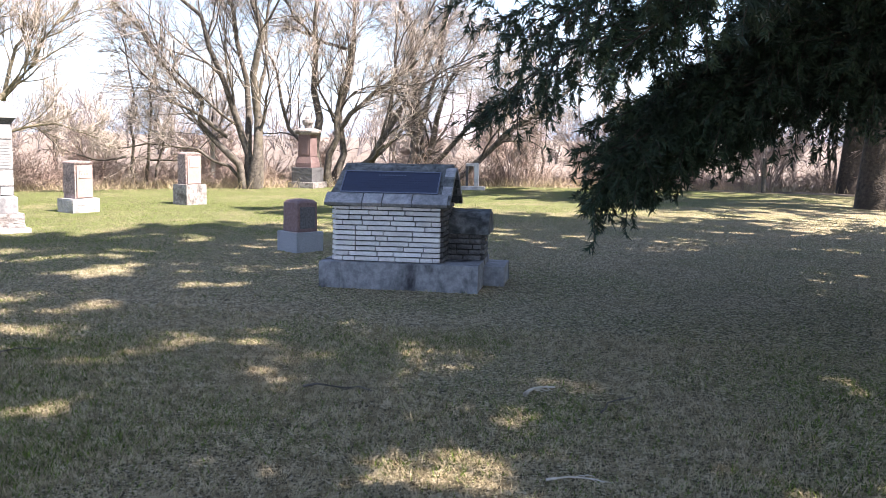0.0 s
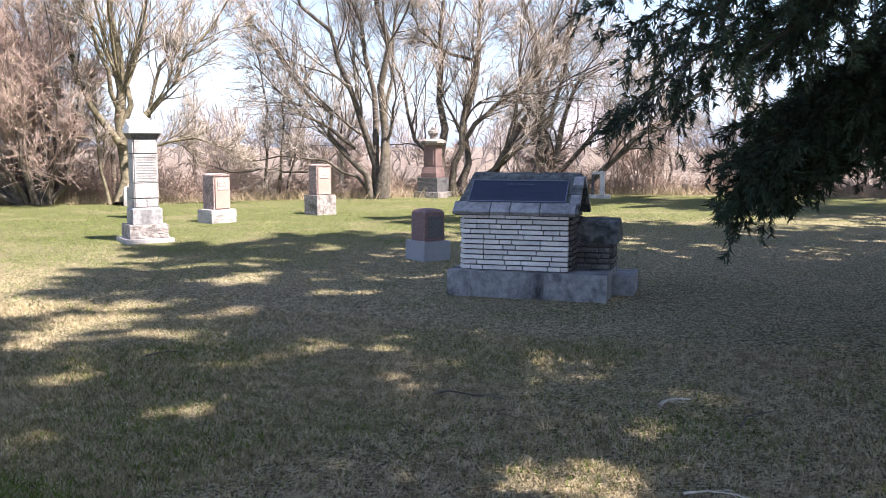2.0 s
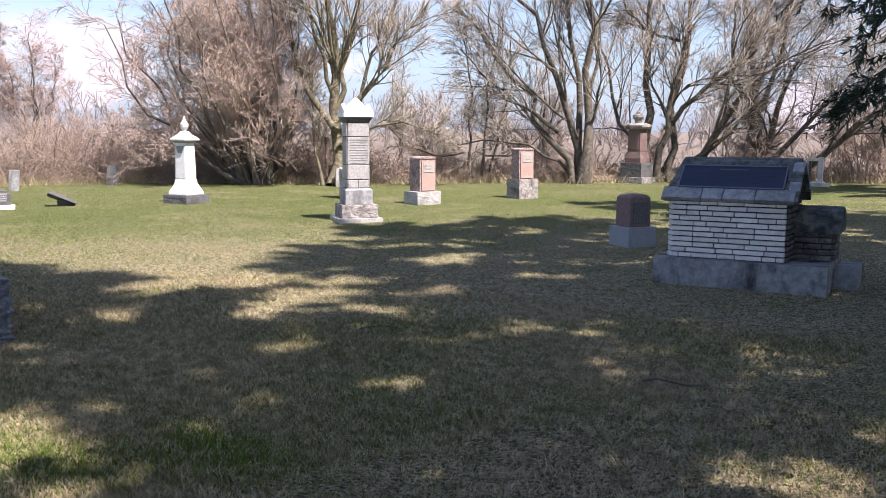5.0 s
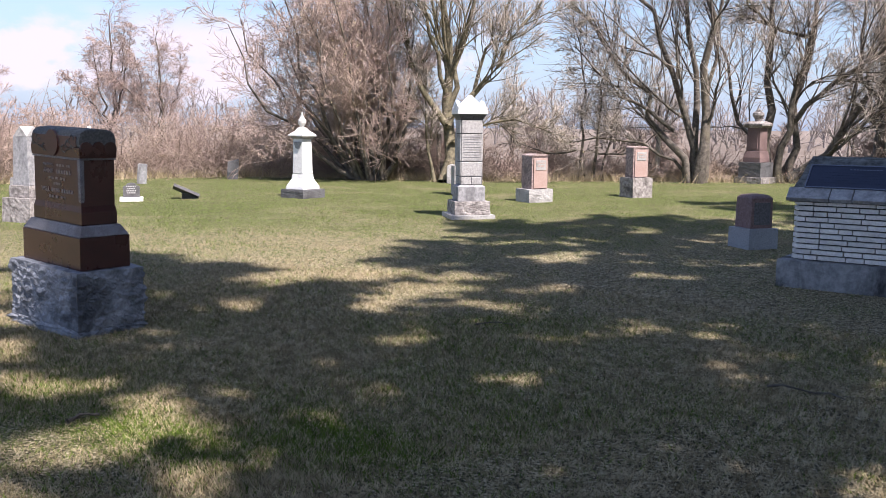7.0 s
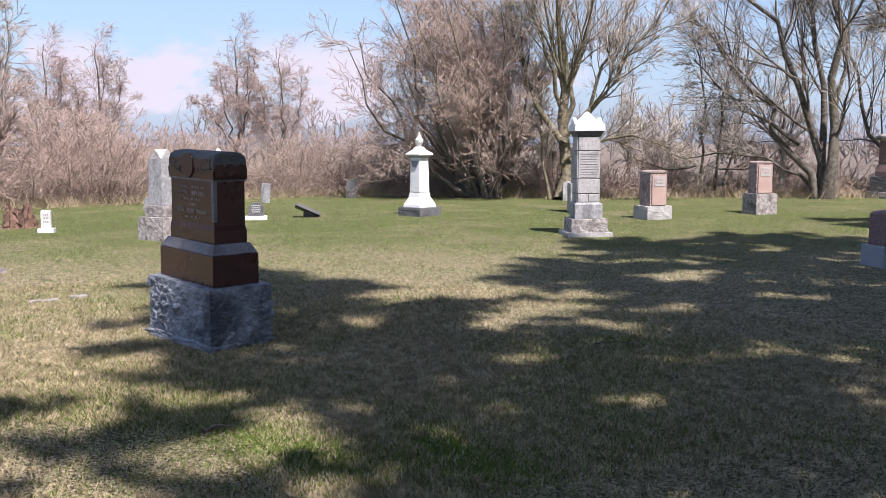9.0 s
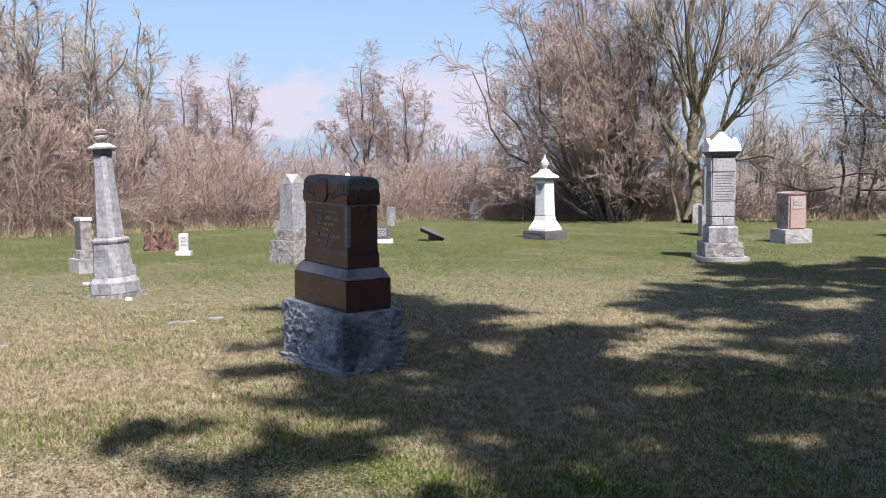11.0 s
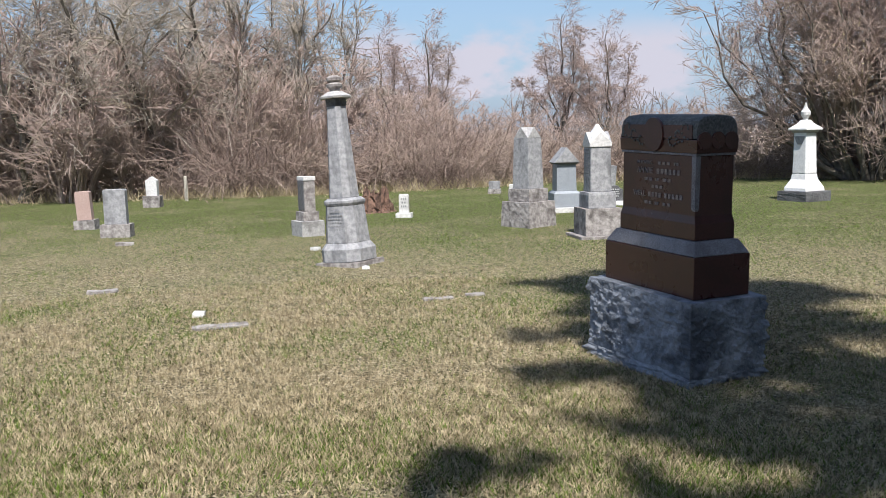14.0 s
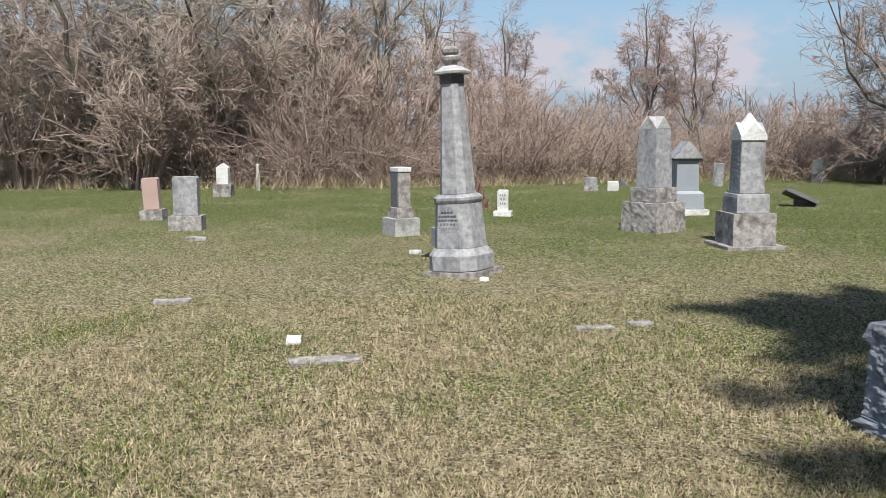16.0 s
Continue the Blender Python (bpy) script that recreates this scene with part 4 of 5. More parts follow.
    fall = mid[:, :2] - mid[:, 2:] * np.array([math.cos(_a), math.sin(_a)]) / math.tan(_e)
    keep = np.ones(len(V), bool)
    for x, y, r in openings:
        d = fall - np.array([x, y])
        turn = np.arctan2(d[:, 1], d[:, 0])
        keep &= np.hypot(d[:, 0], d[:, 1]) > r * (1 + 0.35 * np.sin(3 * turn + x) + 0.2 * np.sin(7 * turn))
    V = V[keep].reshape(-1, 3)
    mesh_from("foliage", V, np.arange(len(V)).reshape(-1, 3), NEEDLE, tree)["kind"] = "stuff"
    return tree


# lawn spots (x, y, radius) kept sunlit by cutting foliage from unseen crowns
SUN_GAPS = ((0.22, 4.3, 0.27), (-2.2, 5.05, 0.22), (-3.7, 3.2, 0.3), (-3.9, 3.7, 0.22), (-2.9, 3.9, 0.16))
spruce("spruce_tree", 51, pose(5.3, 7.8, 0), 21.0, 5.3, 4.6, "tall dark green spruce with low drooping branches", 130, (14, 4), (9, 9), 0.25, 0.036, 6.6,
       [(177 + (i * 5) % 12, 3.2 + 0.12 * (i % 5), 3.7 + 0.09 * (i % 4)) for i in range(18)]
       + [(160 + (i * 37) % 60, 4.4 + (i % 7) * 0.34, 5.0 - 0.12 * (i % 5)) for i in range(15)])
high = spruce("spruce_tree", 52, pose(4.8, 0.8, 0, 0, 0, 240), 24.0, 5.3, 4.6, "tall spruce with its lower branches cleared", 150, (14, 4), (9, 9), 0.25, 0.036, openings=SUN_GAPS)
spruce("spruce_tree", 53, pose(7.4, -1.1, 0, 0, 0, 105), 25.0, 5.4, 5.0, "tall thin-crowned spruce standing behind the walk", 85, (12, 3), (8, 9), 0.22, 0.034, openings=SUN_GAPS)
copy_thing(high, pose(9.4, 13.4, 0, 0, 0, 70))
# next two: unseen spruces, added to fill out the shade on the lawn
copy_thing(high, pose(7.5, 3.9, 0, 0, 0, 265))
copy_thing(high, pose(8.3, 8.9, 0, 0, 0, 130))
copy_thing(high, pose(10.7, 22.8, 0, 0, 0, 210))
copy_thing(high, pose(13.2, 29.8, 0, 0, 0, 300))
copy_thing(high, pose(9.0, -8.0, 0, 0, 0, 20))
cedar = copy_thing(high, pose(-32.7, 5.9, 0, 0, 0, 15) @ Matrix.Diagonal((0.19, 0.19, 0.18, 1)))
tagged(cedar, "small olive evergreen among the bare thicket", "evergreen tree", "evergreens in the wood")


# ---- the brick cairn ----
def brick_wall(parent, name_wall, length, z0, courses, course, x0, y0, turn, seed, mat=None):
    """Long thin white bricks, proud of dark joints, on the face of the core."""
    rng = random.Random(seed)
    for c in range(courses):
        x = -length / 2
        z = z0 + (c + 0.5) * course
        first = True
        while x < length / 2 - 0.01:
            w = rng.choice((0.13, 0.17, 0.21, 0.26, 0.30)) if not first else rng.choice((0.10, 0.17, 0.24))
            first = False
            if length / 2 - (x + w) < 0.07:
                w = length / 2 - x
            mat = mat or BRICK
            key = (round(w * 200), round(course * 1000), mat.name)
            if key not in BRICK_MESH:
                bm = loft([(-course / 2 + 0.0065, w - 0.009, 0.06), (course / 2 - 0.0065, w - 0.009, 0.06)], 0.004)
                bmesh.ops.recalc_face_normals(bm, faces=bm.faces)
                me = bpy.data.meshes.new("brick")
                bm.to_mesh(me)
                bm.free()
                me.materials.append(mat)
                BRICK_MESH[key] = me
            ob = new("brick", BRICK_MESH[key])
            ob.parent = parent
            a = radians(turn)
            lx, ly = x + w / 2, -0.012 + rng.uniform(-0.004, 0.004)
            ob.matrix_basis = pose(x0 + lx * math.cos(a) - ly * math.sin(a), y0 + lx * math.sin(a) + ly * math.cos(a), z, 0, rng.uniform(-0.5, 0.5), turn)
            x += w


BRICK_MESH = {}


def brick_cairn():
    t = thing("brick_cairn", pose(-0.364, 9.92, 0, 0, 0, -9), "chapel-shaped white brick cairn with stone roof and blue plaque", "cairn")
    part("plinth", rock_block(1.66, 1.08, -0.05, 0.265, 0.008, 8, 3, 0, 0, 0.003), CONCRETE, t, "stained grey concrete plinth")
    part("step", rock_block(0.30, 0.60, -0.05, 0.20, 0.008, 6, 5, 0.90, 0.30, 0.003), CONCRETE, t)
    body = part("brick_body", block(1.10, 0.80, 0.266, 0.86, 0.003, -0.14, 0), MORTAR, t, "dark recessed mortar core")
    brick_wall(body, "front", 1.13, 0.268, 11, 0.0535, -0.14, -0.40, 0, 1)
    # right wall in the darker brick, its shade and stains coloured in
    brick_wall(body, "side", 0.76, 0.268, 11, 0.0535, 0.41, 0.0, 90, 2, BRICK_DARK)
    brick_wall(body, "side", 0.76, 0.268, 11, 0.0535, -0.69, 0.0, -90, 3)
    bm = gable(1.10, 0.78, 0.86, 1.20, "x", 0.003)
    bmesh.ops.translate(bm, verts=bm.verts[:], vec=(-0.14, 0, 0))
    part("gable_core", bm, ROOF_STONE, t)
    # two sloping slabs
    for s in (-1, 1):
        bm = bmesh.new()
        bmesh.ops.create_cube(bm, size=1)
        bmesh.ops.subdivide_edges(bm, edges=bm.edges[:], cuts=7, use_grid_fill=True)
        for v in bm.verts:
            k = 0.5 - s * v.co.y
            v.co = Vector((v.co.x * 1.26 + (0.10 * k if v.co.x < 0 else 0) * abs(v.co.x) * 2, v.co.y * 0.60, v.co.z * 0.06))
            q = v.co * 9 + Vector((s * 5, 0, 0))
            v.co += Vector((noise.noise(q), noise.noise(q + Vector((3, 0, 0))), noise.noise(q + Vector((0, 5, 0))))) * 0.008
        bmesh.ops.transform(bm, matrix=pose(-0.14, s * 0.235, 1.055, -s * 41, 0, 0), verts=bm.verts[:])
        part("roof_slab", bm, ROOF_STONE, t, "dark mossy sloping stone roof slab")
    x = -0.79
    for k, w in enumerate((0.40, 0.21, 0.31, 0.37)):
        ob = part("eave_stone", rock_block(w - 0.012, 0.15, -0.022, 0.022, 0.008, 5, 31 + k, x + w / 2, 0, 0.004), EAVE_STONE, t, "pale weathered eave flagstone")
        ob.matrix_basis = pose(0, -0.435, 0.913, 41, 0, 0)
        x += w
    for s in (-1, 1):
        for k in range(4):
            ob = part("verge_stone", rock_block(0.10, 0.135, -0.03, 0.03, 0.01, 4, 60 + k, 0, 0, 0.005), EAVE_STONE if k % 2 else ROOF_STONE, t)
            ob.matrix_basis = pose(0.475, 0, 0) @ pose(0, s * (0.42 - 0.105 * k), 0.90 + 0.0912 * k, -s * 41, 0, 0)
    part("ridge", rock_block(1.16, 0.09, 1.225, 1.262, 0.008, 8, 9, -0.09, 0), ROOF_STONE, t)
    pl = part("plaque", block(1.02, 0.31, 0, 0.016, 0.004), PLAQUE, t, "dark blue metal plaque with a raised rim")
    pl.matrix_basis = pose(-0.13, -0.268, 1.075, 41, 0, 0)
    for nm, sx, sy, x, y in (("rim", 1.03, 0.014, 0, 0.156), ("rim", 1.03, 0.014, 0, -0.156), ("rim", 0.014, 0.30, 0.51, 0), ("rim", 0.014, 0.30, -0.51, 0)):
        part(nm, block(sx, sy, 0.004, 0.024, 0.003, x, y), PLAQUE_RIM, pl)
    for i, (y, w) in enumerate(((0.105, 0.30), (0.06, 0.72), (0.025, 0.80), (-0.01, 0.76), (-0.045, 0.82), (-0.08, 0.70), (-0.145, 0.4))):
        bm = bmesh.new()
        n = int(w / 0.03)
        for j in range(n):
            bmesh.ops.create_cube(bm, size=1, matrix=Matrix.Translation(((j + 0.5) * w / n - w / 2, y, 0.0165)) @ Matrix.Diagonal((w / n * 0.6, 0.011, 0.003, 1)))
        part("inscription_line", bm, PLAQUE_RIM if i == 0 else PLAQUE, pl)
    # the small wing at the end
    wing = part("wing", block(0.34, 0.40, 0.201, 0.56, 0.004, 0.62, 0.22), MORTAR, t, "small brick wing with a rounded stone roof")
    # wing bricks likewise carry shade and stains in their colour
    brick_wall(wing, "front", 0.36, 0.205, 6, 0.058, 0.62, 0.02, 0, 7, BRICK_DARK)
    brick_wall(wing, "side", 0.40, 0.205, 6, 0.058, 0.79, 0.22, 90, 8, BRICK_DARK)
    bm = bmesh.new()
    prof = [(-0.27, 0.54), (-0.24, 0.66), (-0.14, 0.76), (0.0, 0.80), (0.14, 0.76), (0.24, 0.66), (0.27, 0.54)]
    f = bm.faces.new([bm.verts.new((0.42, 0.22 + y, z)) for y, z in prof])
    r = bmesh.ops.extrude_face_region(bm, geom=[f])
    bmesh.ops.translate(bm, verts=[v for v in r["geom"] if isinstance(v, bmesh.types.BMVert)], vec=(0.46, 0, 0))
    part("wing_roof", soften(bm, 0.012), ROOF_STONE, t)


brick_cairn()


# ---- gravestones ----
def red_monument():
    t = thing("granite_monument", pose(-5.845, 4.93, 0, 0, 0, -13) @ pose(0, 0, 0, 0, 1.7, 0), "polished red granite monument on a rough grey granite base", "gravestone")
    part("footing", rock_block(0.97, 0.54, -0.06, 0.06, 0.07, 20, 12, 0, 0, 0.02, 0.0, True), GREY_ROCK, t)
    part("base", rock_block(0.97, 0.53, 0.05, 0.485, 0.038, 60, 2, 0, 0, 0.006, 0.0, True), GREY_ROCK, t, "rock-faced bluish grey granite base")
    part("plinth", loft([(0.487, 0.84, 0.40), (0.725, 0.84, 0.40)], 0.004), RED_GRANITE, t)
    part("plinth_slope", loft([(0.727, 0.835, 0.395), (0.735, 0.83, 0.39), (0.805, 0.74, 0.31)], 0.004), RED_CARVED, t, "rough-cut sloping top of the plinth")
    # die: foot, waist, shoulders
    part("die", loft([(0.807, 0.70, 0.285), (0.90, 0.70, 0.285), (0.945, 0.67, 0.27), (1.28, 0.67, 0.27)], 0.004), RED_GRANITE, t)
    part("string_course", loft([(1.281, 0.688, 0.29), (1.294, 0.688, 0.29)], 0.003), RED_CARVED, t)
    # head with a rounded back and scalloped lower edge
    bm = bmesh.new()
    prof = [(-0.148, 1.372), (-0.148, 1.43), (-0.135, 1.475), (-0.10, 1.50), (0.0, 1.51), (0.10, 1.50), (0.135, 1.475), (0.148, 1.43), (0.148, 1.372)]
    f = bm.faces.new([bm.verts.new((-0.352, y, z)) for y, z in prof])
    r = bmesh.ops.extrude_face_region(bm, geom=[f])
    bmesh.ops.translate(bm, verts=[v for v in r["geom"] if isinstance(v, bmesh.types.BMVert)], vec=(0.704, 0, 0))
    part("head", soften(bm, 0.02), DARK_CARVED, t, "rough-hewn dark head of the stone")
    part("head_face", block(0.63, 0.008, 1.373, 1.452, 0.003, 0, -0.1495), RED_GRANITE, t, "polished red face between the carvings")
    part("head_band", loft([(1.295, 0.70, 0.292), (1.371, 0.71, 0.300)], 0.004), RED_GRANITE, t)
    for sx in (-1, 1):
        for i in range(3):
            bm = bmesh.new()
            bmesh.ops.create_cone(bm, cap_ends=True, segments=14, radius1=0.05, radius2=0.05, depth=0.016)
            bmesh.ops.transform(bm, matrix=pose(sx * 0.352, -0.095 + i * 0.095, 1.365, 0, 90, 0), verts=bm.verts[:])
            part("scallop", soften(bm, 0.003), RED_GRANITE, t)
    bm = bmesh.new()
    for sx in (-1, 1):
        for j in range(3):
            for k in range(9):
                a = k * 0.62 + j
                rr = 0.012 + 0.0055 * k
                c = (sx * (0.27 - j * 0.065) + rr * math.cos(a), -0.1545, 1.43 - j * 0.03 + rr * math.sin(a))
                bmesh.ops.create_uvsphere(bm, u_segments=6, v_segments=4, radius=0.008, matrix=Matrix.Translation(c) @ Matrix.Diagonal((1, 0.5, 1, 1)))
    part("scroll_carving", bm, DARK_CARVED, t, "rough carved scrolls on the shoulders")["kind"] = "stuff"
    bm = bmesh.new()
    bmesh.ops.create_cone(bm, cap_ends=True, segments=24, radius1=0.102, radius2=0.098, depth=0.014)
    bmesh.ops.transform(bm, matrix=pose(-0.02, -0.1545, 1.395, 90, 0, 0) @ Matrix.Diagonal((0.9, 1, 1, 1)), verts=bm.verts[:])
    part("medallion", bm, RED_GRANITE, t)
    # chamfer strips at the corners
    for sx in (1,):
        bm = loft([(0.945, 0.006, 0.006), (0.985, 0.030, 0.030), (1.28, 0.034, 0.034)], 0)
        bmesh.ops.transform(bm, matrix=pose(sx * 0.324, -0.124, 0, 0, 0, 0), verts=bm.verts[:])
        part("corner_chamfer", bm, RED_CARVED, t, "pale chamfered corner strip")
    y = -0.1375
    words(t, "IN LOVING", -0.12, y - 0.002, 1.228, 0.03, LETTER)
    bars(t, [(0.06, 1.228, 0.12), (0.17, 1.228, 0.05)], y, LETTER, "inscription_line", 0.017)
    words(t, "ANNIE", -0.115, y - 0.002, 1.18, 0.052, LETTER)
    bars(t, [(0.10, 1.18, 0.22)], y, LETTER, "inscription_line", 0.03)
    bars(t, [(-0.08, 1.13, 0.09), (0.0, 1.13, 0.04), (0.09, 1.13, 0.09), (0.0, 1.088, 0.11)], y, LETTER, "inscription_line", 0.018)
    words(t, "WELL", -0.165, y - 0.002, 1.04, 0.048, LETTER)
    bars(t, [(-0.02, 1.04, 0.13), (0.15, 1.04, 0.17)], y, LETTER, "inscription_line", 0.028)
    bars(t, [(-0.08, 0.99, 0.08), (0.0, 0.99, 0.04), (0.09, 0.99, 0.08)], y, LETTER, "inscription_line", 0.018)


red_monument()


def leaning_column():
    t = thing("column_monument", pose(-11.15, 5.97, 0, 0, -3.5, 22) , "leaning grey marble column on an octagonal pedestal", "gravestone")
    part("footing", rock_block(0.55, 0.55, -0.08, 0.035, 0.012, 6, 4), LICHEN_STONE, t, "stone footing sunk in the grass")
    part("base", loft([(0.04, 0.53, 0.53), (0.18, 0.53, 0.53), (0.245, 0.44, 0.44)], 0.006, None, 8), GREY_MARBLE, t)
    ped = part("pedestal", loft([(0.246, 0.43, 0.43), (0.66, 0.375, 0.375)], 0.005, None, 8), GREY_MARBLE, t)
    part("pedestal_moulding", loft([(0.661, 0.38, 0.38), (0.69, 0.405, 0.405), (0.715, 0.405, 0.405), (0.745, 0.33, 0.33)], 0.004, None, 8), GREY_MARBLE, t)
    part("shaft", loft([(0.747, 0.29, 0.29), (1.76, 0.185, 0.185)], 0.004, None, 8), GREY_MARBLE, t, "tapering veined marble shaft")
    part("necking", loft([(1.761, 0.195, 0.195), (1.845, 0.20, 0.20)], 0.003, None, 8), DARK_STONE, t, "blackened stone neck")
    part("capital", loft([(1.847, 0.30, 0.30), (1.872, 0.31, 0.31), (1.90, 0.22, 0.22), (1.925, 0.15, 0.15)], 0.004, None, 8), GREY_LIMESTONE, t)
    part("finial", loft([(1.926, 0.11, 0.11), (1.95, 0.12, 0.12), (1.975, 0.17, 0.17), (2.005, 0.18, 0.18), (2.025, 0.11, 0.11), (2.045, 0.165, 0.165), (2.075, 0.17, 0.17), (2.10, 0.10, 0.10)], 0.003, None, 16), LICHEN_STONE, t, "turned stone finial")
    bars(ped, [(0.0, z, l) for z, l in ((0.60, 0.14), (0.56, 0.2), (0.52, 0.22), (0.48, 0.18), (0.44, 0.22), (0.40, 0.2), (0.35, 0.22))], -0.203, LETTER_GREY, "inscription_line", 0.014)


leaning_column()


def tall_pillar():
    t = thing("pillar_monument", pose(-6.90, 14.36, 0, 0, 0, 38), "tall pale grey pillar monument with inscribed panels and gabled cap", "gravestone")
    part("footing", rock_block(0.76, 0.76, -0.05, 0.06, 0.01, 6, 6), GREY_LIMESTONE, t)
    part("base", rock_block(0.61, 0.61, 0.058, 0.285, 0.022, 12, 7), LICHEN_STONE, t, "rock-faced base")
    part("plinth", loft([(0.287, 0.47, 0.47), (0.53, 0.47, 0.47), (0.56, 0.40, 0.40)], 0.006), GREY_MARBLE, t)
    shaft = part("shaft", loft([(0.562, 0.375, 0.375), (1.66, 0.36, 0.36)], 0.008), DARK_STONE, t, "dark joints between the panels")
    for a in (0, -90, 90):
        for z0, z1, w, dx in ((0.57, 0.70, 0.17, -0.09), (0.57, 0.70, 0.17, 0.09), (0.715, 0.95, 0.355, 0), (0.962, 1.42, 0.355, 0), (1.435, 1.655, 0.35, 0)):
            ob = part("panel", block(w, 0.022, z0, z1, 0.007, dx, -0.186), GREY_LIMESTONE, shaft, "pale inscribed panel")
            ob.matrix_basis = pose(0, 0, 0, 0, 0, a)
    for i in range(10):
        part("inscription_line", block(0.27 + 0.03 * (i % 2), 0.006, 0.985 + 0.043 * i, 0.997 + 0.043 * i, 0.0015, 0, -0.1985), LETTER_GREY, shaft)
    # the shadow under the cap is put into the cornice's dark colour
    part("necking", loft([(1.661, 0.38, 0.38), (1.70, 0.42, 0.42), (1.755, 0.50, 0.50)], 0.004), DARK_STONE, t, "moulded cornice, its shadow put in as dark stone")
    part("cap", loft([(1.757, 0.52, 0.52), (1.82, 0.52, 0.52)], 0.008), WHITE_MARBLE, t, "white marble cap with four gables")
    part("cap_roof", loft([(1.821, 0.44, 0.44), (1.90, 0.34, 0.34), (2.08, 0.05, 0.05)], 0.006), WHITE_MARBLE, t)
    for a in range(4):
        ob = part("pediment", outline_slab([(-0.25, 1.822), (0.25, 1.822), (0.25, 1.88), (0.19, 1.87), (0.0, 1.985), (-0.19, 1.87), (-0.25, 1.88)], 0.06, 0.005), WHITE_MARBLE, t)
        ob.matrix_basis = pose(0, 0, 0, 0, 0, 90 * a) @ pose(0, -0.215, 0)


tall_pillar()


def white_urn_monument():
    t = thing("urn_monument", pose(-11.86, 16.5, 0, 0, 0, -10), "white marble monument with a spreading foot, cap and urn", "gravestone")
    part("base", rock_block(0.66, 0.66, -0.05, 0.18, 0.015, 8, 8), DARK_STONE, t, "dark grey stone base")
    part("foot", loft([(0.182, 0.51, 0.51), (0.24, 0.50, 0.50), (0.40, 0.34, 0.34), (0.50, 0.31, 0.31)], 0.006), WHITE_MARBLE, t)
    shaft = part("shaft", loft([(0.502, 0.31, 0.31), (1.26, 0.28, 0.28)], 0.02), WHITE_MARBLE, t)
    part("swag", loft([(1.05, 0.10, 0.31), (1.16, 0.20, 0.315), (1.20, 0.24, 0.315)], 0.004), GREY_MARBLE, shaft, "carved drapery swag")
    part("cornice", loft([(1.262, 0.31, 0.31), (1.31, 0.36, 0.36)], 0.005), GREY_MARBLE, t)
    part("cap", loft([(1.312, 0.43, 0.43), (1.345, 0.43, 0.43), (1.43, 0.22, 0.22), (1.50, 0.13, 0.13)], 0.006), WHITE_MARBLE, t)
    part("urn", loft([(1.502, 0.08, 0.08), (1.53, 0.10, 0.10), (1.59, 0.17, 0.17), (1.65, 0.18, 0.18), (1.68, 0.13, 0.13), (1.73, 0.07, 0.07), (1.82, 0.03, 0.03)], 0.003, None, 16), PALE_LIMESTONE, t)


white_urn_monument()


def pitched_stone(x, y, rz, w, d, base_h, top, base_w, base_d, tone, label, base_mat, seed):
    """A tablet with polished face, rock-pitched ends and a low peaked top, on a hewn base."""
    t = thing("headstone", pose(x, y, 0, 0, 0, rz), label, "gravestone", "pink granite headstones")
    part("base", rock_block(base_w, base_d, -0.04, base_h, 0.018, 10, seed), base_mat, t, "rock-faced pale base")
    die = part("tablet", rock_block(w, d * 0.94, base_h, top - 0.05, 0.014, 9, seed + 2), PINK_ROCK, t)
    part("polished_face", block(w * 0.86, 0.02, base_h + 0.02, top - 0.09, 0.004, 0, -d / 2 - 0.012), tone, die, "polished pink face")
    part("name_panel", block(w * 0.62, 0.012, base_h + (top - base_h) * 0.55, top - 0.13, 0.003, 0, -d / 2 - 0.026), GREY_LIMESTONE, die)
    bars(die, [(0, top - 0.19, w * 0.5), (0, top - 0.25, w * 0.42)], -d / 2 - 0.034, tone, "inscription_line", 0.03)
    part("top", outline_slab([(-w / 2 - 0.01, top - 0.052), (w / 2 + 0.01, top - 0.052), (w / 2, top - 0.02), (w * 0.22, top), (-w * 0.22, top), (-w / 2, top - 0.02)], d * 1.04, 0.008), PINK_ROCK, t)


pitched_stone(-7.15, 18.18, 57, 0.40, 0.38, 0.27, 1.0, 0.60, 0.48, PINK_GRANITE, "pink granite headstone with rough sides on a pale base", GREY_LIMESTONE, 11)
pitched_stone(-5.66, 20.75, 54, 0.42, 0.28, 0.44, 1.15, 0.55, 0.47, PINK_GRANITE, "taller pink granite headstone on a deep rock-faced base", LICHEN_STONE, 15)


def grey_wedge_stone():
    t = thing("headstone", pose(-1.93, 12.58, 0, 0, 0, 44), "brown-grey granite headstone with a low peaked top on a bluish base", "gravestone")
    part("base", block(0.44, 0.46, -0.04, 0.262, 0.008), BLUE_GREY, t, "bluish grey base")
    part("tablet", loft([(0.263, 0.33, 0.34), (0.655, 0.32, 0.33), (0.69, 0.26, 0.26), (0.705, 0.12, 0.12)], 0.008), ROSE_STONE, t)
    part("worn_panel", block(0.24, 0.012, 0.31, 0.60, 0.004, 0, -0.172), DARK_STONE, t)


grey_wedge_stone()


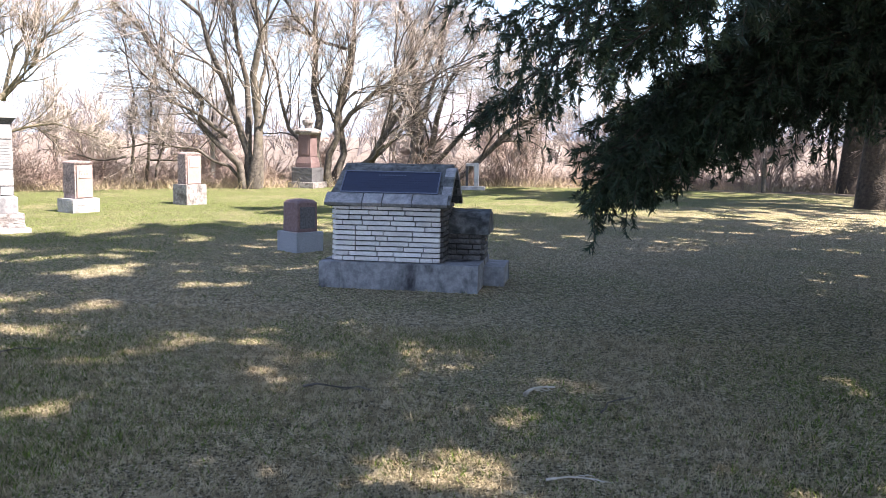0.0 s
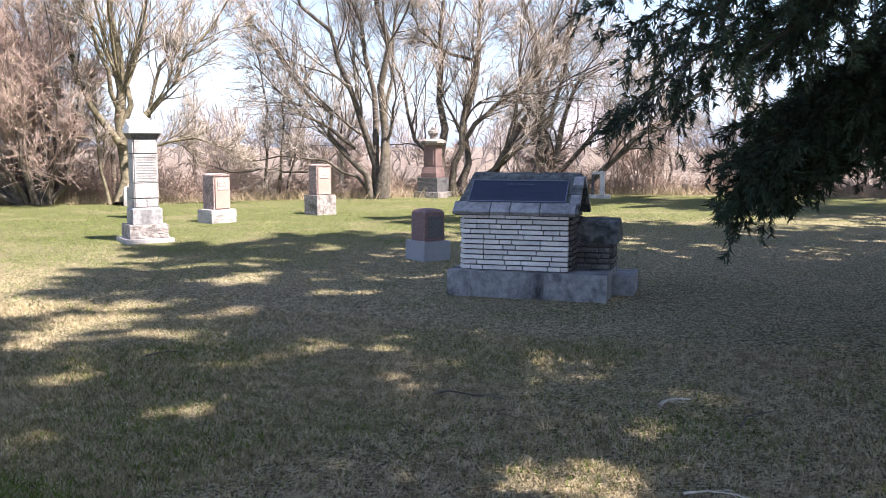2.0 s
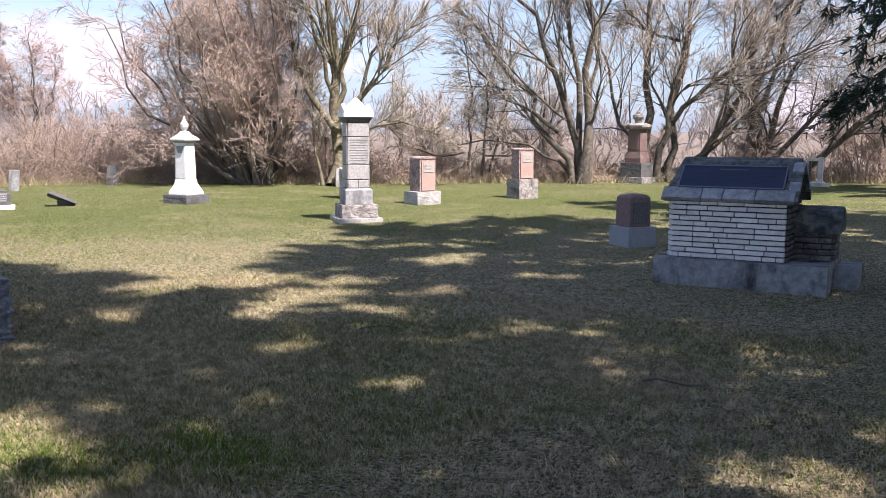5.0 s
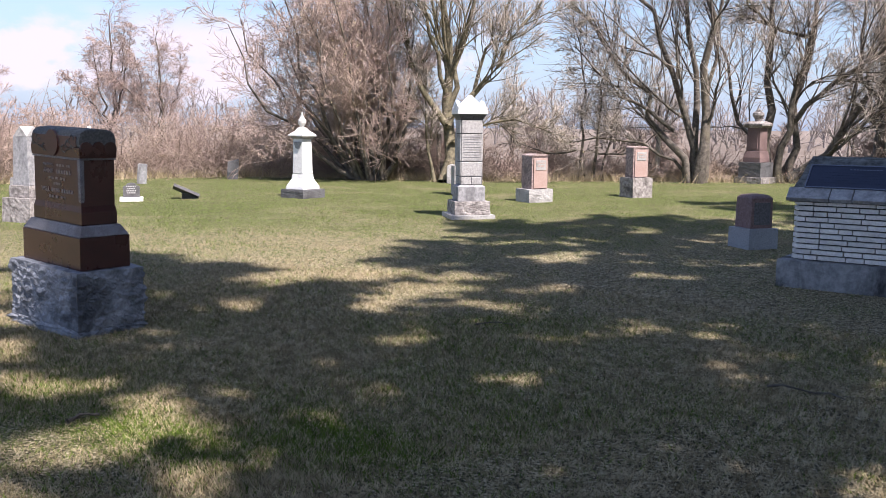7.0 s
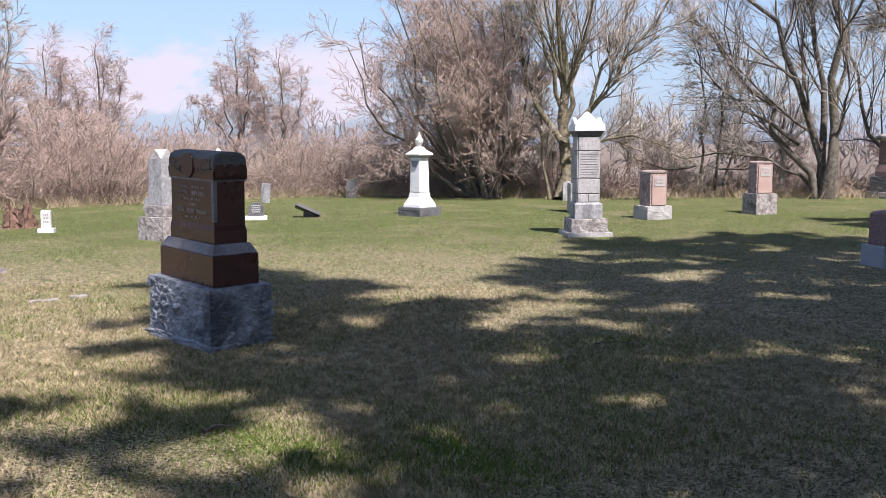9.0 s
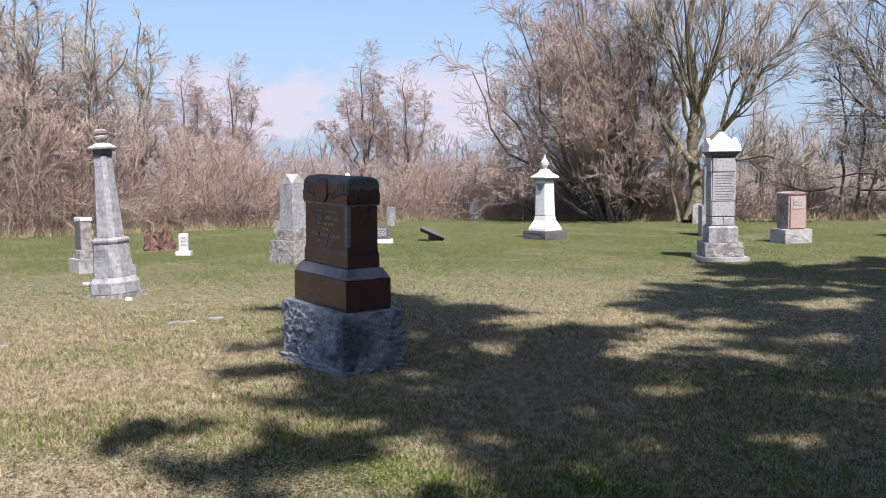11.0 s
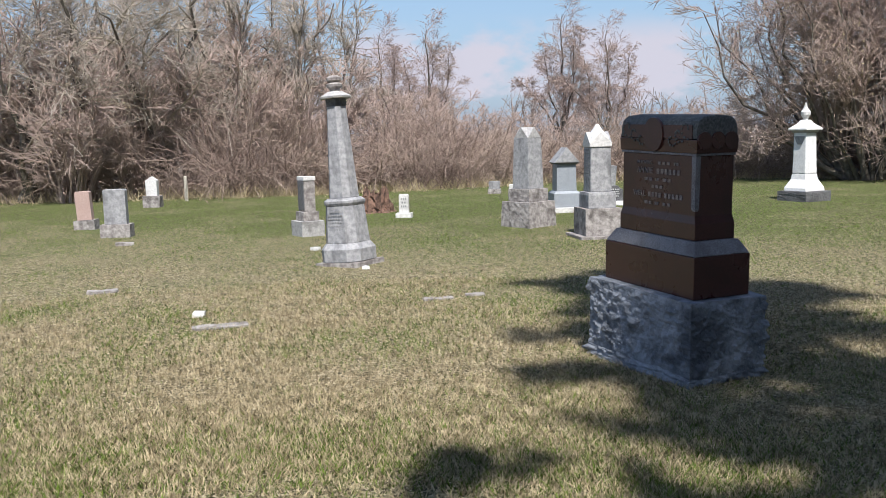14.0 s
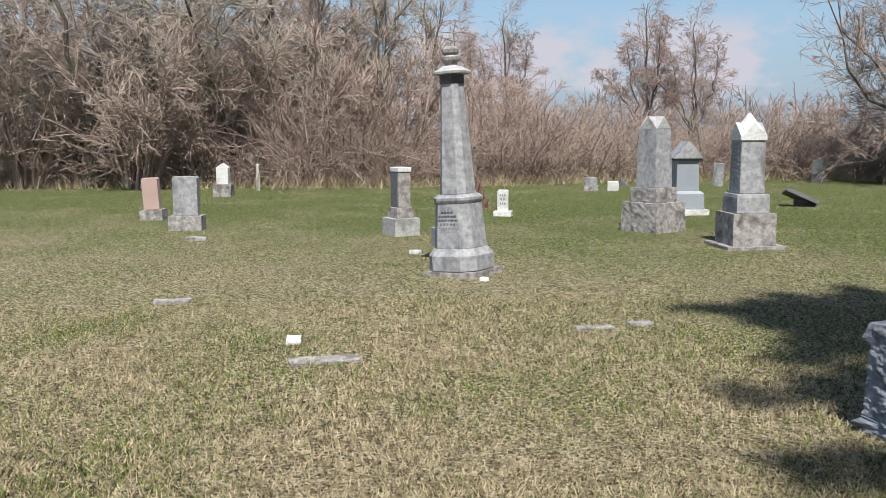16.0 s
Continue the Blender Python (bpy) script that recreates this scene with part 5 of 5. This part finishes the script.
def rose_monument():
    t = thing("urn_monument", pose(-4.12, 28.35, 0, 0, 0, -22), "rose stone monument with stepped base and urn top", "gravestone")
    part("footing", rock_block(0.86, 0.86, -0.05, 0.17, 0.015, 6, 21), LICHEN_STONE, t)
    part("base", rock_block(0.70, 0.70, 0.172, 0.60, 0.012, 8, 22), DARK_STONE, t, "dark weathered stone base")
    part("plinth", loft([(0.602, 0.54, 0.54), (0.74, 0.54, 0.54), (0.93, 0.46, 0.46)], 0.008), ROSE_STONE, t)
    part("shaft", loft([(0.932, 0.43, 0.43), (1.60, 0.40, 0.40)], 0.008), ROSE_STONE, t)
    part("panel", block(0.30, 0.02, 1.0, 1.5, 0.004, 0, -0.222), ROSE_STONE, t)
    part("cap", loft([(1.602, 0.50, 0.50), (1.66, 0.62, 0.62), (1.72, 0.62, 0.62), (1.79, 0.36, 0.36)], 0.008), LICHEN_STONE, t)
    part("urn", loft([(1.792, 0.18, 0.18), (1.85, 0.20, 0.20), (1.96, 0.34, 0.34), (2.03, 0.32, 0.32), (2.07, 0.18, 0.18), (2.16, 0.08, 0.08)], 0.004, None, 16), LICHEN_STONE, t)


rose_monument()


def gothic_pillar():
    t = thing("gothic_monument", pose(-10.86, 9.74, 0, 0, 0, -28), "grey marble pillar with gothic gabled head on two plinths", "gravestone")
    part("footing", rock_block(0.68, 0.68, -0.05, 0.025, 0.012, 6, 31), LICHEN_STONE, t)
    part("base", rock_block(0.50, 0.50, 0.028, 0.385, 0.008, 10, 32), LICHEN_STONE, t, "lichen-blotched lower plinth")
    part("plinth", loft([(0.387, 0.385, 0.385), (0.56, 0.385, 0.385), (0.60, 0.37, 0.37)], 0.006), GREY_MARBLE, t)
    sh = part("shaft", loft([(0.602, 0.30, 0.30), (1.24, 0.28, 0.28)], 0.014), GREY_MARBLE, t)
    bars(sh, [(0.0, 0.80 + 0.045 * i, 0.18 + 0.02 * (i % 2)) for i in range(9)], -0.149, LETTER_GREY, "inscription_line", 0.014)
    for a in range(4):
        ob = part("gable", outline_slab([(-0.15, 1.20), (0.15, 1.20), (0.15, 1.25), (0.0, 1.40), (-0.15, 1.25)], 0.05, 0.005), PALE_LIMESTONE if a < 2 else GREY_MARBLE, t)
        ob.matrix_basis = pose(0, 0, 0.0, 0, 0, 90 * a) @ pose(0, -0.13, 0)
    part("cap", loft([(1.24, 0.26, 0.26), (1.34, 0.22, 0.22), (1.42, 0.11, 0.11), (1.50, 0.03, 0.03)], 0.006), WHITE_MARBLE, t, "white marble peak")


gothic_pillar()


def obelisk():
    t = thing("obelisk_monument", pose(-12.60, 10.10, 0, 0, 0, 4), "grey marble shaft with a pointed head on stepped plinths", "gravestone")
    part("base", rock_block(0.56, 0.56, -0.05, 0.375, 0.014, 10, 41, 0, 0, 0.004, 0.06), LICHEN_STONE, t, "blotched grey-pink lower plinth")
    part("plinth", rock_block(0.42, 0.42, 0.374, 0.565, 0.010, 8, 42), LICHEN_STONE, t)
    part("shaft", loft([(0.566, 0.335, 0.335), (1.33, 0.29, 0.29)], 0.008), GREY_MARBLE, t)
    part("gable", gable(0.29, 0.29, 1.331, 1.49, "x", 0.004), GREY_LIMESTONE, t, "pale crossed gables at the head")
    part("gable", gable(0.287, 0.287, 1.331, 1.489, "y", 0.004), GREY_LIMESTONE, t)


obelisk()


def gabled_stone():
    t = thing("gabled_monument", pose(-14.0, 12.3, 0, 0, 0, -32), "blue-grey granite monument with a house-shaped cap", "gravestone")
    part("footing", block(0.62, 0.62, -0.04, 0.075, 0.008), PALE_LIMESTONE, t)
    part("plinth", loft([(0.076, 0.50, 0.50), (0.32, 0.48, 0.48), (0.36, 0.40, 0.40)], 0.006), BLUE_GREY, t)
    part("shaft", loft([(0.361, 0.36, 0.36), (0.83, 0.34, 0.34)], 0.006), BLUE_GREY, t)
    part("cornice", loft([(0.831, 0.37, 0.37), (0.86, 0.43, 0.43)], 0.004), DARK_STONE, t)
    part("cap", gable(0.46, 0.46, 0.862, 1.13, "x", 0.012), GREY_MARBLE, t, "gabled grey stone cap")


gabled_stone()


def narrow_stone():
    t = thing("headstone", pose(-14.20, 7.18, 0, 0, 0, -5), "narrow dark-faced stone on a stepped white base", "gravestone")
    part("base", block(0.38, 0.36, -0.04, 0.215, 0.006), GREY_LIMESTONE, t, "pale block base")
    part("plinth", block(0.27, 0.25, 0.216, 0.35, 0.006), LICHEN_STONE, t)
    part("tablet", block(0.22, 0.17, 0.351, 0.80, 0.006), LICHEN_STONE, t)
    part("dark_face", block(0.19, 0.012, 0.37, 0.79, 0.003, 0, -0.090), DARK_STONE, t)
    part("top", block(0.24, 0.19, 0.801, 0.86, 0.008), PALE_LIMESTONE, t)


narrow_stone()


def hidden_stone():
    t = thing("headstone", pose(-12.9, 7.05, 0, 0, 0, -13), "blue-grey tablet on a base behind the column", "gravestone")
    part("base", block(0.36, 0.34, -0.04, 0.20, 0.006), BLUE_GREY, t)
    part("tablet", block(0.25, 0.15, 0.201, 0.62, 0.01), GREY_MARBLE, t)


hidden_stone()


def plain_slab(name, x, y, rz, w, d, base_h, top, base_w, base_d, mat, base_mat, label, lean=0.0, tilt=0.0, shape="square", lines=0, letter=None):
    t = thing(name, pose(x, y, 0, tilt, lean, rz), label, "gravestone")
    if base_h:
        part("base", rock_block(base_w, base_d, -0.05, base_h, 0.010, 6, int(abs(x * 7)) % 17), base_mat, t)
    z0 = base_h + 0.001 if base_h else -0.05
    h = w / 2
    tops = {"square": [(h, top - 0.02), (h - 0.02, top), (-h + 0.02, top), (-h, top - 0.02)],
            "round": [(h * math.cos(a), top - h * 0.6 + h * 0.6 * math.sin(a)) for a in [math.pi * i / 10 for i in range(11)]],
            "shoulder": [(h, top - 0.07), (h * 0.7, top - 0.06), (h * 0.45, top - 0.01), (0, top), (-h * 0.45, top - 0.01), (-h * 0.7, top - 0.06), (-h, top - 0.07)],
            "point": [(h, top - w * 0.35), (0, top), (-h, top - w * 0.35)],
            "slant": [(h, top), (-h, top - 0.09)]}[shape]
    slab = part("tablet", outline_slab([(-h, z0), (h, z0)] + tops, d, 0.008), mat, t)
    if lines:
        gap = (top - z0) * 0.6 / lines
        bars(slab, [(0, top - (top - z0) * 0.24 - gap * i, w * (0.62 - 0.1 * (i % 2))) for i in range(lines)], -d / 2 - 0.002, letter or LETTER_GREY, "inscription_line", gap * 0.5)
    return t


plain_slab("headstone", -16.42, 5.14, 57, 0.33, 0.16, 0.19, 0.72, 0.44, 0.28, GREY_MARBLE, LICHEN_STONE, "mottled grey headstone with a dark edge on a rough base", 0, 0, "square")
plain_slab("headstone", -18.1, 5.2, 55, 0.24, 0.14, 0.15, 0.63, 0.34, 0.26, PINK_GRANITE, LICHEN_STONE, "slim pink granite headstone on a grey base", -3, 0, "square")
plain_slab("headstone", -22.1, 7.85, 55, 0.24, 0.20, 0.24, 0.66, 0.36, 0.32, PALE_LIMESTONE, LICHEN_STONE, "small white pointed marker on a grey base", 0, 0, "point")
plain_slab("headstone", -15.4, 9.78, 45, 0.17, 0.10, 0.07, 0.40, 0.27, 0.22, PALE_LIMESTONE, PALE_LIMESTONE, "small white marble marker with a carved face", 0, 0, "square", 3)
plain_slab("headstone", -14.2, 13.85, 42, 0.32, 0.14, 0.07, 0.36, 0.44, 0.26, DARK_STONE, WHITE_MARBLE, "small dark tablet with pale lettering on a white base", 0, 0, "shoulder", 4, LETTER_PALE)
plain_slab("headstone", -18.05, 18.05, 40, 0.24, 0.08, 0, 0.52, 0, 0, GREY_MARBLE, GREY_MARBLE, "thin grey slab leaning in the grass", 5, 3, "square")
plain_slab("headstone", -17.5, 21.05, 35, 0.30, 0.22, 0, 0.58, 0, 0, DARK_STONE, GREY_MARBLE, "slate-dark slab with a slanted top, tilting", 3, -3, "slant")
plain_slab("headstone", -9.22, 19.1, 36, 0.40, 0.20, 0.66, 1.55, 0.52, 0.42, GREY_MARBLE, GREY_LIMESTONE, "tall grey marble tablet with an arched head on a pale base", 0, 0, "round")
plain_slab("headstone", -11.4, 23.0, 36, 0.34, 0.12, 0, 0.52, 0, 0, GREY_LIMESTONE, GREY_MARBLE, "small round-topped pale stone", 0, 0, "round", 3)
plain_slab("headstone", -18.75, 14.8, 45, 0.26, 0.16, 0.10, 0.28, 0.30, 0.22, GREY_MARBLE, LICHEN_STONE, "low grey marker near the brambles", 0, 0, "square")
plain_slab("headstone", -18.45, 15.15, 50, 0.24, 0.16, 0, 0.19, 0, 0, PALE_LIMESTONE, LICHEN_STONE, "low pale marker near the brambles", 0, 4, "square")


def small_white_frame():
    t = thing("headstone", pose(0.95, 28.5, 0, 0, 0, -8), "white stone marker of two uprights and a crosspiece", "gravestone")
    part("step", block(0.72, 0.34, -0.04, 0.10, 0.01), PALE_LIMESTONE, t)
    part("tablet", block(0.14, 0.14, 0.101, 0.82, 0.012, 0.10, 0), PALE_LIMESTONE, t)
    part("cross_piece", block(0.26, 0.10, 0.72, 0.80, 0.01, -0.10, 0.0), PALE_LIMESTONE, t)
    part("upright", block(0.07, 0.08, 0.101, 0.719, 0.008, -0.19, 0.0), DARK_STONE, t, "dark weathered upright")


small_white_frame()


def fallen_slab():
    t = thing("fallen_headstone", pose(-13.75, 14.95, 0, 0, 0, 40), "dark slab fallen backwards and propped out of the ground", "gravestone")
    ob = part("slab", rock_block(0.56, 0.40, -0.03, 0.03, 0.008, 6, 14), DARK_STONE, t)
    ob.matrix_basis = pose(0.0, 0, 0.14, -14, 24, 0)
    part("prop", rock_block(0.30, 0.16, -0.04, 0.10, 0.015, 5, 15, 0.06, 0.08), DARK_STONE, t, "broken stub under the slab")


fallen_slab()
t2 = thing("broken_slab", pose(-19.65, 16.6, 0, 0, 0, 40), "dark broken wedge of stone in the grass", "gravestone")
part("wedge", gable(0.40, 0.25, -0.03, 0.14, "y", 0.01), DARK_STONE, t2)


def marker(x, y, rz, w, d, h, mat, label, seed, group="flush grave markers"):
    t = tagged(part("flat_marker", rock_block(w, d, -0.05, h, 0.012, 5, seed, 0, 0, 0.008), mat), label, "grave marker", group)
    t.matrix_world = pose(x, y, 0, 0, 0, rz)


marker(-9.49, 3.45, -30, 0.13, 0.09, 0.025, PALE_LIMESTONE, "small white stone block in the grass", 1)
marker(-8.93, 3.38, 70, 0.42, 0.15, 0.006, LICHEN_STONE, "grey flat slab flush with the grass", 2)
marker(-8.54, 5.62, 60, 0.16, 0.07, 0.018, LICHEN_STONE, "pale stone half sunk in the grass", 3)
marker(-8.66, 5.30, 65, 0.26, 0.10, 0.006, LICHEN_STONE, "flat slab almost overgrown", 4)
marker(-11.3, 3.25, 70, 0.28, 0.13, 0.014, LICHEN_STONE, "flat grey marker in the grass", 5)
marker(-12.55, 6.34, 20, 0.10, 0.08, 0.035, PALE_LIMESTONE, "small pale stone beside the column", 6)
marker(-10.66, 5.86, 20, 0.06, 0.05, 0.03, WHITE_MARBLE, "white stone chip at the foot of the column", 7)
marker(-15.2, 4.82, 70, 0.24, 0.14, 0.03, LICHEN_STONE, "flat pale marker before the mottled stone", 8)


# ---- stump, posts, twigs ----
def rotten_stump():
    bm = bmesh.new()
    n, rows = 40, 9
    rings = []
    for j in range(rows):
        ring = []
        for i in range(n):
            a = 2 * math.pi * i / n
            q = Vector((math.cos(a) * 2.2, math.sin(a) * 2.2, j * 0.12))
            z = j / (rows - 1) * (0.36 + 0.34 * noise.noise(q * 2.6) + 0.10 * noise.noise(q * 6))
            r = 0.30 - 0.08 * (z / 0.45) + 0.10 * noise.noise(q * 1.3) + 0.06 * noise.noise(q * 4) + (0.10 * (1 - j) if j < 1 else 0)
            ring.append(bm.verts.new((r * math.cos(a), r * math.sin(a), z - 0.03)))
        rings.append(ring)
    inner = [bm.verts.new((v.co.x * 0.55, v.co.y * 0.55, 0.16)) for v in rings[-1]]
    rings.append(inner)
    for a, b in zip(rings, rings[1:]):
        for i in range(n):
            bm.faces.new((a[i], a[(i + 1) % n], b[(i + 1) % n], b[i]))
    bm.faces.new(inner)
    t = tagged(part("tree_stump", bm, ROT), "broken rotten tree stump, reddish brown and hollow", "stump")
    t.matrix_world = pose(-16.75, 10.1, 0)


rotten_stump()


def post(x, y, h, r, mat, label, lean=0.0):
    bm = loft([(-0.2, 2 * r, 2 * r), (h * 0.5, 2 * r, 1.9 * r), (h - 0.02, 1.9 * r, 1.9 * r), (h, 1.5 * r, 1.5 * r)], 0.004, None, 10)
    t = tagged(part("fence_post", bm, mat), label, "post", "old fence posts")
    t.matrix_world = pose(x, y, 0, lean, lean, 20)


post(-23.4, 9.15, 0.58, 0.045, POST, "short bleached wooden post before the thicket", 2)
post(-6.9, 27.9, 1.45, 0.07, POST, "pale grey fence post among the willows")
post(-12.5, 24.3, 1.35, 0.07, BARK, "dark broken fence post")
post(5.4, 30.0, 1.15, 0.09, BARK, "dark fence post at the lawn's edge")
post(10.2, 29.4, 1.1, 0.07, BARK, "dark fence post at the lawn's edge")


def fallen_twig(x, y, rz, length, r, mat, seed, label):
    rng = np.random.default_rng(seed)
    p, rad = stem(rng, (-length / 2, 0, 0.02), (length / 2, 0, 0.03), (0, 0.03, 0.01), 6, r, r * 0.5, 0.06)
    P, R = p[None], rad[None]
    Q, S = sprout(rng, P, R, 4, (0.2, 0.95), 0.4, 40, 0.0, 0.1, 4, 0.6)
    Q[..., 2] = np.clip(Q[..., 2], 0.012, 0.05)
    V, F = joined([tubes(P, R, 5), tubes(Q, S, 4)])
    ob = tagged(mesh_from("fallen_twig", V, F, mat), label, "twig", "twigs on the lawn")
    ob.matrix_world = pose(x, y, 0, 0, 0, rz)


fallen_twig(0.62, 5.52, 35, 0.24, 0.012, POST, 1, "pale broken twig lying on the lawn")
fallen_twig(1.05, 5.25, 50, 0.40, 0.006, BARK, 2, "thin dark twig lying on the lawn")
fallen_twig(0.62, 4.02, -10, 0.26, 0.006, POST, 3, "thin pale twig lying on the lawn")
fallen_twig(-0.62, 5.50, -15, 0.45, 0.007, BARK, 4, "thin dark twig lying on the lawn")
fallen_twig(-2.95, 6.35, 20, 0.3, 0.006, BARK, 5, "thin dark twig lying on the lawn")
fallen_twig(-3.90, 3.21, 60, 0.16, 0.012, BARK, 6, "clump of dark broken twig on the lawn")
